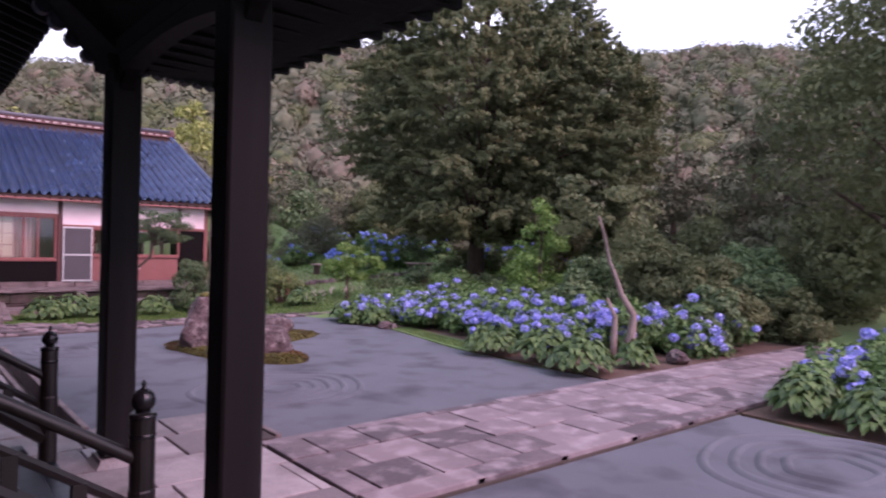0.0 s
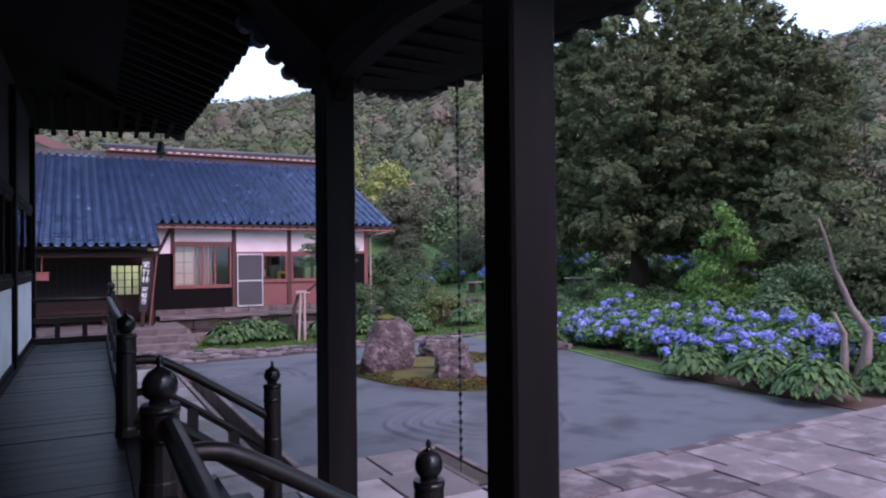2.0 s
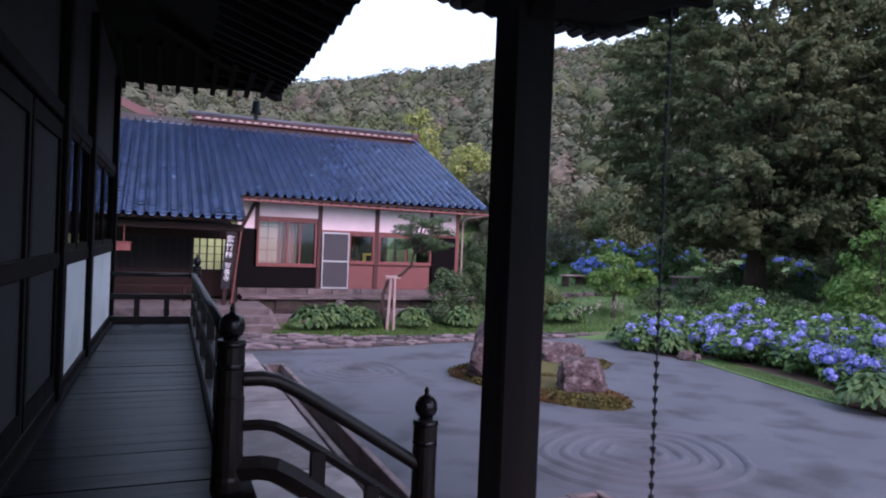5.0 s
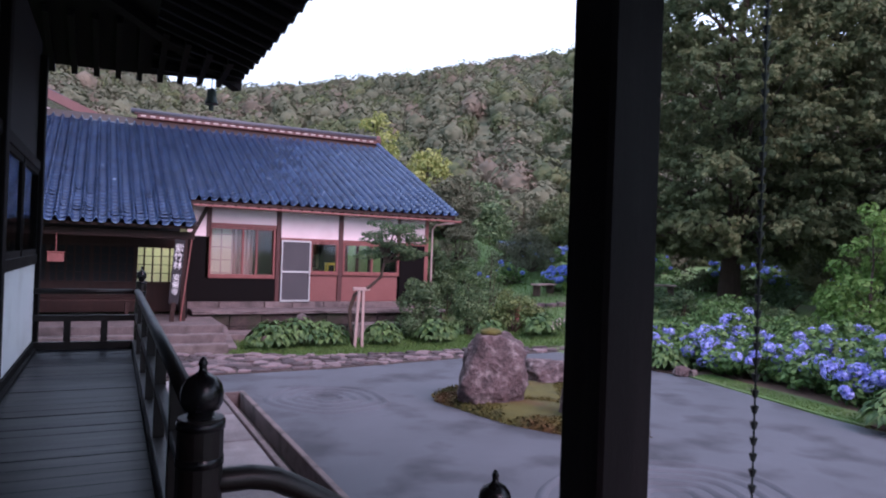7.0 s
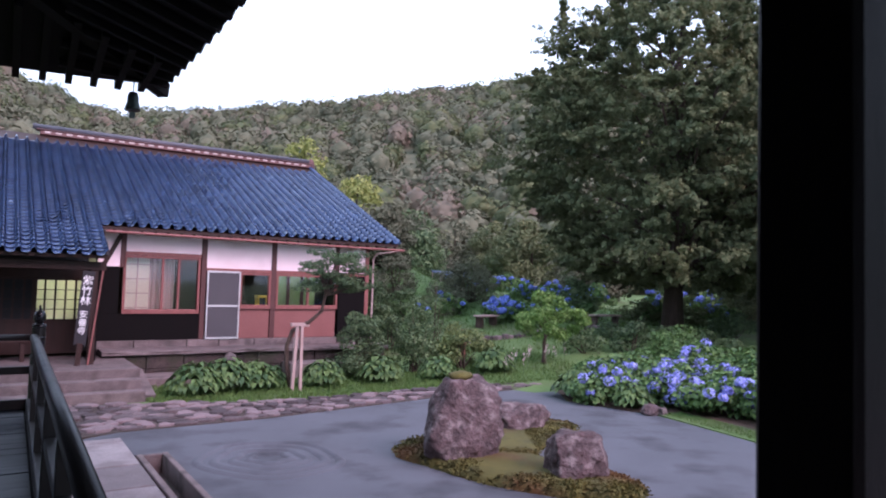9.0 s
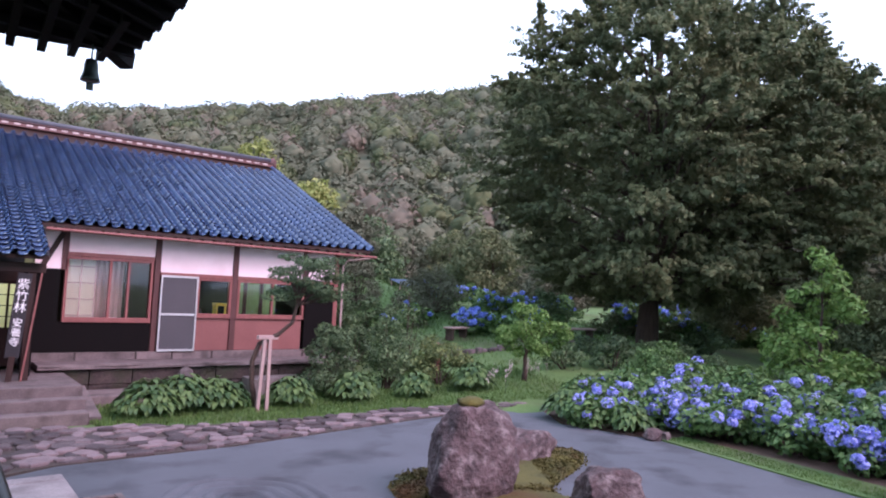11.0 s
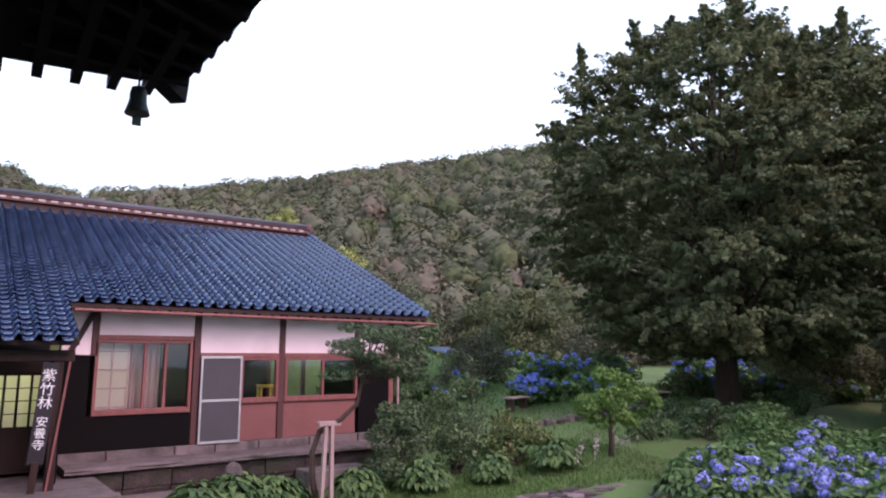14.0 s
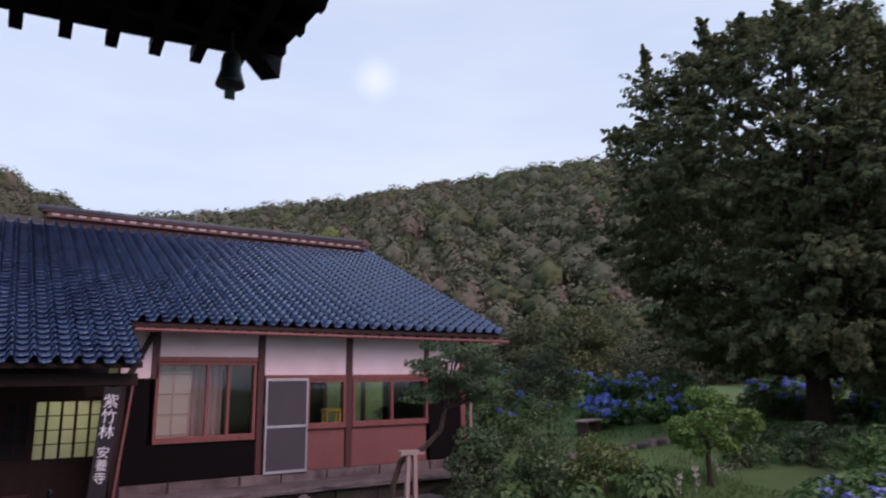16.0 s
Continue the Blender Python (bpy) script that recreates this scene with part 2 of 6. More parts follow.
def glass_material():
    m = bpy.data.materials.new("window_glass")
    m.use_nodes = True
    n, l = m.node_tree.nodes, m.node_tree.links
    tr, gl, mx, fr = n.new("ShaderNodeBsdfTransparent"), n.new("ShaderNodeBsdfGlossy"), n.new("ShaderNodeMixShader"), n.new("ShaderNodeFresnel")
    gl.inputs["Roughness"].default_value = 0.04
    fr.inputs["IOR"].default_value = 1.5
    l.new(fr.outputs[0], mx.inputs[0])
    l.new(tr.outputs[0], mx.inputs[1])
    l.new(gl.outputs[0], mx.inputs[2])
    l.new(mx.outputs[0], n["Material Output"].inputs["Surface"])
    return m


M["glass"] = glass_material()


# ---- building helpers ----
def mesh_of(bm, mat, smooth=False, name="mesh"):
    me = bpy.data.meshes.new(name)
    bm.to_mesh(me)
    bm.free()
    me.materials.append(M[mat] if isinstance(mat, str) else mat)
    if smooth:
        me.polygons.foreach_set("use_smooth", [True] * len(me.polygons))
    return me


def part(name, bm, mat, parent=None, label="", smooth=False):
    ob = new(name, bm if isinstance(bm, bpy.types.Mesh) else mesh_of(bm, mat, smooth, name))
    if parent:
        ob.parent = parent
    if label:
        ob["label"] = label
    return ob


def thing(name, label, category, group="", kind="", at=(0, 0, 0), rz=0):
    ob = new(name)
    ob.empty_display_size = 0.1
    ob.matrix_basis = pose(*at, 0, 0, rz)
    return tagged(ob, label, category, group, kind)


def box(bm, x0, y0, z0, x1, y1, z1, bevel=0.0):
    r = bmesh.ops.create_cube(bm, size=1)
    vs = r["verts"]
    for v in vs:
        v.co = Vector(((x0 + x1) / 2 + v.co.x * (x1 - x0), (y0 + y1) / 2 + v.co.y * (y1 - y0), (z0 + z1) / 2 + v.co.z * (z1 - z0)))
    if bevel:
        es = list({e for v in vs for e in v.link_edges})
        bmesh.ops.bevel(bm, geom=es, offset=bevel, segments=1, affect="EDGES", profile=0.5)
    return bm


def boxed(x0, y0, z0, x1, y1, z1, bevel=0.0):
    return box(bmesh.new(), x0, y0, z0, x1, y1, z1, bevel)


def lathe(bm, profile, n=14, at=(0, 0, 0)):
    rings = [[bm.verts.new((at[0] + r * math.cos(2 * math.pi * i / n), at[1] + r * math.sin(2 * math.pi * i / n), at[2] + z)) for i in range(n)] for r, z in profile]
    for a, b in zip(rings, rings[1:]):
        for i in range(n):
            bm.faces.new((a[i], a[(i + 1) % n], b[(i + 1) % n], b[i]))
    bm.faces.new(rings[0][::-1])
    bm.faces.new(rings[-1])
    return bm


def tube(bm, points, radii, n=8):
    """A round or many-sided bar along points."""
    pts = [Vector(p) for p in points]
    rings = []
    for i, p in enumerate(pts):
        d = (pts[min(i + 1, len(pts) - 1)] - pts[max(i - 1, 0)]).normalized()
        u = d.cross(Vector((0.13, 0.97, 0.2)) if abs(d.y) < 0.9 else Vector((1, 0, 0))).normalized()
        w = d.cross(u)
        r = radii[i] if isinstance(radii, (list, tuple)) else radii
        rings.append([bm.verts.new(p + r * (math.cos(2 * math.pi * k / n) * u + math.sin(2 * math.pi * k / n) * w)) for k in range(n)])
    for a, b in zip(rings, rings[1:]):
        for i in range(n):
            bm.faces.new((a[i], a[(i + 1) % n], b[(i + 1) % n], b[i]))
    bm.faces.new(rings[0][::-1])
    bm.faces.new(rings[-1])
    return bm


def sheet_mesh(name, verts, faces, mat, smooth=False):
    me = bpy.data.meshes.new(name)
    me.from_pydata([tuple(v) for v in verts], [], faces)
    me.materials.append(M[mat] if isinstance(mat, str) else mat)
    if smooth:
        me.polygons.foreach_set("use_smooth", [True] * len(me.polygons))
    return me


def leaves(name, centres, normals, size, mat, rng, aspect=0.55, droop=0.0, jitter=0.45):
    """One mesh of many pointed leaves, each folded along its midrib."""
    n = len(centres)
    nn = normals + rng.normal(0, jitter, (n, 3))
    nn /= np.linalg.norm(nn, axis=1, keepdims=True) + 1e-9
    t = rng.normal(0, 1, (n, 3))
    t[:, 2] -= droop
    t -= (t * nn).sum(1, keepdims=True) * nn
    t /= np.linalg.norm(t, axis=1, keepdims=True) + 1e-9
    s = np.cross(nn, t)
    L = (size * rng.uniform(0.65, 1.35, n))[:, None]
    W = L * aspect * 0.5
    a = centres - t * L * 0.5
    b = centres + t * L * 0.5 - nn * L * 0.12
    c = centres + s * W + nn * W * 0.35
    d = centres - s * W + nn * W * 0.35
    co = np.stack([a, c, b, d], 1).reshape(-1, 3)
    me = bpy.data.meshes.new(name)
    me.vertices.add(4 * n)
    me.vertices.foreach_set("co", co.astype(np.float32).ravel())
    base = np.arange(n)[:, None] * 4
    tri = np.concatenate([base + np.array([[0, 1, 2]]), base + np.array([[0, 2, 3]])], 1).ravel()
    me.loops.add(6 * n)
    me.loops.foreach_set("vertex_index", tri.astype(np.int32))
    me.polygons.add(2 * n)
    me.polygons.foreach_set("loop_start", (np.arange(2 * n) * 3).astype(np.int32))
    me.update(calc_edges=True)
    me.materials.append(M[mat])
    return me

# ---- ground ----
GX0, GX1, GY0, GY1 = -400, 600, -300, 700


def ground_height(x, y):
    """Flat round the court, rising over the lawn to a grassy bank and the foot of the hills."""
    if 0.5 < x < 2.5 and 8.5 < y < 16.5:
        return -0.3
    d = max(0.0, (x - 13) * 0.6 + (y - 19) * 0.4) if x > 11 else 0.0
    low = min(0.5, d * 0.07)
    knoll = min(0.95, 0.11 * max(0.0, x - 9.5)) * max(0.0, min(1.0, (y - 17.8) / 3)) + 0.06 * max(0.0, min(y, 40) - 21) * max(0.0, min(1.0, (x - 9.3) / 2))
    bank = 0.4 * max(0.0, min(5.0, y - 30)) * max(0.0, min(1.0, (x - 10) / 2)) * max(0.0, min(1.0, (20 - x) / 4))
    return max(low, knoll + bank) - 0.03


xs = [-400, -60, -20, -8, -4] + list(range(-2, 30, 1)) + [34, 40, 50, 60, 80, 120, 300, 600]
ys = [-300, -80, -30, -10] + list(range(-8, 40, 1)) + [44, 50, 60, 70, 90, 120, 200, 400, 700]
verts = [(x, y, ground_height(x, y)) for y in ys for x in xs]
nx = len(xs)
faces = [(j * nx + i, j * nx + i + 1, (j + 1) * nx + i + 1, (j + 1) * nx + i) for j in range(len(ys) - 1) for i in range(nx - 1)]
ground = tagged(new("ground", sheet_mesh("ground", verts, faces, "grass_ground", True)), "mown lawn and bare earth around the temple garden", "ground", kind="structure")


def flat(name, outline, z, mat, label, category="ground", thick=0.12):
    bm = bmesh.new()
    f = bm.faces.new([bm.verts.new((x, y, z)) for x, y in outline])
    r = bmesh.ops.extrude_face_region(bm, geom=[f])
    for v in r["geom"]:
        if isinstance(v, bmesh.types.BMVert):
            v.co.z -= thick
    bmesh.ops.recalc_face_normals(bm, faces=bm.faces)
    return tagged(new(name, mesh_of(bm, mat)), label, category, kind="structure")


# ---- courts and paths ----
flat("gravel_court", [(1.95, 7.42), (10.2, 7.42), (10.05, 9.2), (10.15, 11.8), (10.5, 13.5), (10.8, 15.2), (10.55, 16.3), (10.3, 17.2), (11.0, 18.2), (11.2, 19.0), (8, 18.75), (4, 18.1), (1.6, 18.0), (1.0, 17.7), (0.9, 16.6), (1.95, 16.4)], 0.0, "sand", "raked grey gravel of the rock garden", "gravel")
flat("gravel_court_south", [(3.7, -9), (9.4, -9), (9.5, 2.0), (9.75, 4.85), (3.7, 4.85)], 0.0, "sand", "raked grey gravel beside the stone path", "gravel")
flat("path_bed", [(0.2, 4.9), (18.5, 4.9), (18.5, 7.4), (0.2, 7.4)], 0.006, "joint", "earth bed of the stone path", "path bed")
flat("apron_bed", [(0.15, 1.0), (3.42, 1.0), (3.42, 9.0), (0.15, 9.0)], 0.010, "joint", "earth bed of the porch paving", "paving bed")
flat("flower_bed", [(10.2, 7.45), (18.5, 7.45), (18.5, 17.5), (11.4, 19), (10.4, 17.2), (10.9, 15.2), (10.3, 11.8)], 0.015, "soil", "brown soil of the hydrangea bed", "flower bed")
flat("flower_bed_south", [(9.8, -9), (18.5, -9), (18.5, 4.85), (9.85, 4.85)], 0.012, "soil", "brown soil beside the path", "flower bed")
flat("bed_lawn_edge", [(10.15, 11.2), (10.95, 11.2), (11.3, 13.4), (11.5, 15.2), (10.85, 15.25), (10.5, 13.5), (10.2, 11.8)], 0.019, "grass_ground", "narrow grass edge before the flower bed", "grass edge")
flat("stone_strip_bed", [(0.9, 17.75), (1.6, 18.02), (4, 18.12), (8, 18.77), (11.2, 19.02), (11.5, 19.6), (8, 19.75), (5, 19.55), (2.5, 20.3), (0.2, 20.9), (0.2, 18.2)], 0.012, "joint", "earth bed of the flagstone strip", "paving bed")


def rings_of_gravel(name, cx, cy, radii, squash, turn):
    """Raked ridges: low round-backed circles of gravel."""
    bm = bmesh.new()
    for r in radii:
        n = 72
        prof = [(-0.07, 0.0), (-0.03, 0.03), (0.02, 0.03), (0.07, 0.0)]
        ring = []
        for i in range(n):
            a = 2 * math.pi * i / n
            wob = 0.03 * math.sin(5 * a + r)
            ring.append([bm.verts.new((cx + (r + wob + o) * math.cos(a) * math.cos(turn) - (r + wob + o) * squash * math.sin(a) * math.sin(turn), cy + (r + wob + o) * math.cos(a) * math.sin(turn) + (r + wob + o) * squash * math.sin(a) * math.cos(turn), z + 0.001)) for o, z in prof])
        for i in range(n):
            a, b = ring[i], ring[(i + 1) % n]
            for k in range(3):
                bm.faces.new((a[k], b[k], b[k + 1], a[k + 1]))
    bmesh.ops.recalc_face_normals(bm, faces=bm.faces)
    return tagged(new(name, mesh_of(bm, "sand", True)), "raked circular ridges in the grey gravel", "raked gravel", kind="structure")


rings_of_gravel("gravel_rings", 5.0, 10.0, (0.35, 0.6, 0.85, 1.1, 1.4), 0.85, 0.2)
rings_of_gravel("gravel_rings", 3.15, 15.5, (0.25, 0.45, 0.68, 0.88), 1.1, 0.4)
rings_of_gravel("gravel_rings", 8.2, 3.0, (0.5, 0.8, 1.1, 1.45), 0.9, 0.0)


# ---- temple hall: it stands a little askew to the court ----
HALL = (0.05, 7.4, 0)
HALL_TURN = -1.2
FLOOR_Z, WALL_X = 1.0, -1.1
hall = thing("temple_hall", "dark timber temple hall with white lower wall panels", "temple", kind="structure", at=HALL, rz=HALL_TURN)


def hall_part(name, bm, mat, label="", smooth=False):
    return part(name, bm, mat, hall, label, smooth)


hall_part("wall_east", boxed(WALL_X - 0.2, -16, 0, WALL_X - 0.03, 7.7, 4.9), "dark_plaster", "near-black upper wall")
hall_part("wall_north", boxed(-9, 7.5, 0, WALL_X - 0.2, 7.7, 4.9), "dark_plaster")
hall_part("wall_south", boxed(-9, -16.2, 0, WALL_X - 0.2, -16, 4.9), "dark_plaster")
hall_part("wall_west", boxed(-9.2, -16.2, 0, -9, 7.7, 4.9), "dark_plaster")
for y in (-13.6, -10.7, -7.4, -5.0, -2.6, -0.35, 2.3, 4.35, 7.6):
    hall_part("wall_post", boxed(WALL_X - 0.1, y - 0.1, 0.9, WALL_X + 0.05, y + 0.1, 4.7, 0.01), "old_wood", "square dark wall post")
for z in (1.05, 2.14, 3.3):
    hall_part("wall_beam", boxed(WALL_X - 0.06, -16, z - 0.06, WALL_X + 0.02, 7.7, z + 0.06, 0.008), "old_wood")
for y0, y1 in ((2.4, 4.25), (4.45, 7.5)):
    hall_part("wall_panel", boxed(WALL_X - 0.05, y0, 1.11, WALL_X - 0.005, y1, 2.08), "white_wall", "white plaster lower wall panel")
for y0, y1 in ((2.4, 3.3), (3.38, 4.25), (4.45, 5.9), (6.0, 7.5)):
    for a, b, c, d in ((y0, 2.2, y0 + 0.05, 3.24), (y1 - 0.05, 2.2, y1, 3.24), (y0 + 0.05, 3.18, y1 - 0.05, 3.24), (y0 + 0.05, 2.2, y1 - 0.05, 2.26)):
        hall_part("window_frame", boxed(WALL_X - 0.04, a, b, WALL_X + 0.005, c, d), "old_wood")
    hall_part("window_pane", boxed(WALL_X - 0.025, y0 + 0.05, 2.26, WALL_X - 0.015, y1 - 0.05, 3.18), "glass")
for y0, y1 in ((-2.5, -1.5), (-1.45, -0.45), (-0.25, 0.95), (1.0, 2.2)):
    hall_part("sliding_door", boxed(WALL_X - 0.04, y0, 1.11, WALL_X - 0.01, y1, 3.2), "dark_plaster", "dark sliding door")
    for a, b, c, d in ((y0, 1.11, y0 + 0.07, 3.2), (y1 - 0.07, 1.11, y1, 3.2), (y0 + 0.07, 1.11, y1 - 0.07, 1.25), (y0 + 0.07, 2.1, y1 - 0.07, 2.2), (y0 + 0.07, 3.08, y1 - 0.07, 3.2)):
        hall_part("door_rail", boxed(WALL_X - 0.03, a, b, WALL_X + 0.012, c, d), "old_wood")
# roof: soffit, rafters and the tiled edge
EAVE_X, EAVE_N, EAVE_Z = 1.5, 9.05, 4.95


def soffit(x, y):
    """Height of the underside of the hall's eaves, with lifted corners."""
    d = max(0.0, min(EAVE_X - x, EAVE_N - y))
    lift = 0.12 * max(0, 1 - (EAVE_N - y) / 3.5) ** 2 * max(0, 1 - (EAVE_X - x) / 3) ** 2
    return EAVE_Z + 0.33 * d + lift


def hall_roof():
    xs_, ys_ = np.linspace(-5, EAVE_X, 16), np.linspace(-16, EAVE_N, 40)
    bm = bmesh.new()
    low = [[bm.verts.new((x, y, soffit(x, y))) for x in xs_] for y in ys_]
    top = [[bm.verts.new((x, y, soffit(x, y) + 0.16 + 0.25 * max(0, min(EAVE_X - x, EAVE_N - y)))) for x in xs_] for y in ys_]
    for j in range(39):
        for i in range(15):
            bm.faces.new((low[j][i], low[j + 1][i], low[j + 1][i + 1], low[j][i + 1]))
            bm.faces.new((top[j][i], top[j][i + 1], top[j + 1][i + 1], top[j + 1][i]))
        bm.faces.new((low[j][15], low[j + 1][15], top[j + 1][15], top[j][15]))
        bm.faces.new((low[j + 1][0], low[j][0], top[j][0], top[j + 1][0]))
    for i in range(15):
        bm.faces.new((low[39][i + 1], low[39][i], top[39][i], top[39][i + 1]))
        bm.faces.new((low[0][i], low[0][i + 1], top[0][i + 1], top[0][i]))
    return bm


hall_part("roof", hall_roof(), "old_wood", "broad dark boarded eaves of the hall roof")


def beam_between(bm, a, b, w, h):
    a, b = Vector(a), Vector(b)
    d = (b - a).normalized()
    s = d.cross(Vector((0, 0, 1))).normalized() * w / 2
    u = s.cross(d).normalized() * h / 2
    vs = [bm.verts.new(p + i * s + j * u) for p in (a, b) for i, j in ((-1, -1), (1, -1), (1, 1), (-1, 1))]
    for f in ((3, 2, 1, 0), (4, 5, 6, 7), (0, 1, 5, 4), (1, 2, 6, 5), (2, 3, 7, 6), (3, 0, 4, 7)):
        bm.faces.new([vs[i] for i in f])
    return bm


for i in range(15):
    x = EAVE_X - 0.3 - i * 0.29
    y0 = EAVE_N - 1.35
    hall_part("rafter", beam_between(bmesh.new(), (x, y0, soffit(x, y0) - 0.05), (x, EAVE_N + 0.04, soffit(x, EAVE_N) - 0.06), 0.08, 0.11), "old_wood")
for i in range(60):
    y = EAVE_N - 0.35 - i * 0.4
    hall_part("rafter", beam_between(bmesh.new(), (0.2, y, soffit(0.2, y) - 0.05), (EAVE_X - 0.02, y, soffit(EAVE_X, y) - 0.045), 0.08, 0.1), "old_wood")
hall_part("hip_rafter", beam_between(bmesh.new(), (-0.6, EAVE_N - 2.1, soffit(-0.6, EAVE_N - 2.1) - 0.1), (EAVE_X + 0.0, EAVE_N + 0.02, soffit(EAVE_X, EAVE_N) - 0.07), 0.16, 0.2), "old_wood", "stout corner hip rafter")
bm = bmesh.new()
for i in range(90):
    y = EAVE_N - 0.06 - i * 0.27
    tube(bm, [(EAVE_X - 0.5, y, soffit(EAVE_X, y) + 0.34), (EAVE_X + 0.05, y, soffit(EAVE_X, y) + 0.12)], 0.085, 8)
for i in range(24):
    x = EAVE_X - 0.1 - i * 0.27
    tube(bm, [(x, EAVE_N - 0.5, soffit(x, EAVE_N) + 0.36), (x, EAVE_N + 0.05, soffit(x, EAVE_N) + 0.15)], 0.085, 8)
hall_part("eave_tiles", bm, "hall_tile", "round tile ends along the eaves")["kind"] = "stuff"

# wind bell under the corner
bell = thing("wind_bell", "dark green bronze wind bell hanging from the eaves corner", "bell", at=(1.27, 15.9, 4.68))
bell.scale = (0.72, 0.72, 0.72)
bm = bmesh.new()
lathe(bm, [(0.02, 0.14), (0.075, 0.12), (0.095, 0.05), (0.1, -0.06), (0.13, -0.16), (0.14, -0.2), (0.12, -0.2)], 14)
part("bell_body", bm, "bronze", bell, smooth=True)
part("hanger", tube(bmesh.new(), [(0, 0, 0.13), (0.0, 0, 0.24), (0.0, 0, 0.36)], 0.012, 6), "bronze", bell)
rod = part("clapper_rod", tube(bmesh.new(), [(0, 0, 0.05), (0, 0, -0.23)], 0.008, 6), "bronze", bell)
part("clapper", boxed(-0.05, -0.006, -0.34, 0.05, 0.006, -0.22, 0.003), "bronze", rod)

# ---- veranda ----
veranda = thing("veranda", "worn dark plank veranda along the hall", "veranda", kind="structure", at=HALL, rz=HALL_TURN)
part("edge_beam", boxed(0.02, -16, 0.78, 0.2, 7.62, 0.995, 0.01), "old_wood", veranda)
part("wall_sill", boxed(WALL_X - 0.02, -16, 0.9, WALL_X + 0.06, 7.5, 1.03, 0.006), "old_wood", veranda)
part("sub_floor", boxed(WALL_X, -16, 0.93, 0.02, 7.6, 0.955), "old_wood", veranda)
part("under_board", boxed(0.06, -16, 0.3, 0.1, 7.5, 0.78), "old_wood", veranda)
for y in range(-15, 8, 2):
    part("support_post", boxed(0.02, y - 0.08, 0, 0.18, y + 0.08, 0.78), "old_wood", veranda)
rng = random.Random(3)
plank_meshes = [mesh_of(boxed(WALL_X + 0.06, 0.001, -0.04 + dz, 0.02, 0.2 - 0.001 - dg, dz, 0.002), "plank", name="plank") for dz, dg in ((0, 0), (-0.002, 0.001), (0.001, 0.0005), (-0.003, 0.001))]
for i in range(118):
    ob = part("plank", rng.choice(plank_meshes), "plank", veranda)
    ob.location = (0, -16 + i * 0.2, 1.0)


def giboshi(parent, r, z):
    """The onion-shaped metal cap of a newel post, over its collar rings."""
    bm = lathe(bmesh.new(), [(r * 0.96, z - 0.16), (r * 1.04, z - 0.155), (r * 1.04, z - 0.13), (r * 0.95, z - 0.125), (r * 0.95, z - 0.04), (r * 1.06, z - 0.035), (r * 1.06, z - 0.01), (r * 0.62, z + 0.0), (r * 0.55, z + 0.02)], 16)
    part("collar", bm, "cap", parent, "blackened metal collar", True)
    bm = lathe(bmesh.new(), [(r * 0.55, z + 0.018), (r * 0.78, z + 0.028), (r * 0.92, z + 0.052), (r * 0.94, z + 0.08), (r * 0.85, z + 0.108), (r * 0.62, z + 0.132), (r * 0.3, z + 0.145), (r * 0.19, z + 0.152), (r * 0.17, z + 0.168), (r * 0.22, z + 0.178), (r * 0.12, z + 0.193), (0.004, z + 0.2)], 18)
    part("cap", bm, "cap", parent, "onion-shaped blackened bronze cap", True)


def newel(x, y, z0, top, r=0.075, group="newel posts of the porch stairs"):
    n = thing("newel_post", "round dark newel post with an onion-shaped metal cap", "newel post", group, at=(x, y, z0))
    h = top - z0 - 0.2
    part("shaft", lathe(bmesh.new(), [(r * 1.15, 0), (r * 1.15, 0.06), (r * 1.08, 0.08), (r * 1.08, h * 0.62), (r, h * 0.63), (r, h)], 16), "rail", n)
    giboshi(n, r, h)
    return n


def hall_xy(x, y):
    v = pose(*HALL, 0, 0, HALL_TURN) @ Vector((x, y - 7.4, 0))
    return v.x, v.y


RAIL_X = 0.08
NEAR, FAR = (*hall_xy(0.05, 4.4),), (*hall_xy(0.05, 7.42),)
newel(*NEAR, 1.0, 2.02)
newel(*FAR, 1.0, 2.02)
newel(1.28, 4.42, 0.02, 1.5)
newel(1.28, 7.45, 0.02, 1.5)
END = hall_xy(0.12, 14.85)
newel(*END, 1.0, 2.08, 0.065, "newel posts of the veranda rail")


def rail_curve(p, q, z0, z1):
    """A stair rail: level at first, then bending down to the lower newel."""
    out = []
    for i in range(15):
        t = i / 14
        x, y = p[0] + (q[0] - p[0]) * t, p[1] + (q[1] - p[1]) * t
        s = max(0.0, (t - 0.16) / 0.84)
        s = s * s / (s + 0.10) * 1.10
        out.append((x, y, z0 + (z1 - z0) * s))
    return out


for top, low, tag in ((NEAR, (1.28, 4.42), "near"), (FAR, (1.28, 7.45), "far")):
    r = thing("stair_railing", "dark three-barred stair railing curving down beside the porch steps", "railing", "porch stair railings")
    part("top_rail", tube(bmesh.new(), rail_curve(top, low, 1.6, 0.99), 0.042, 10), "rail", r, "worn rounded hand rail", True)
    part("middle_rail", tube(bmesh.new(), rail_curve(top, low, 1.34, 0.69), 0.034, 6), "rail", r)
    bm = bmesh.new()
    c = rail_curve(top, low, 1.1, 0.4)
    tube(bm, c, 0.075, 6)
    part("lower_rail", bm, "rail", r)
    for t in (0.42, 0.72):
        c = rail_curve(top, low, 1.1, 0.4)[round(t * 14)]
        c2 = rail_curve(top, low, 1.34, 0.69)[round(t * 14)]
        part("strut", boxed(c[0] - 0.04, c[1] - 0.035, c[2], c[0] + 0.04, c[1] + 0.035, c2[2] + 0.0), "rail", r)

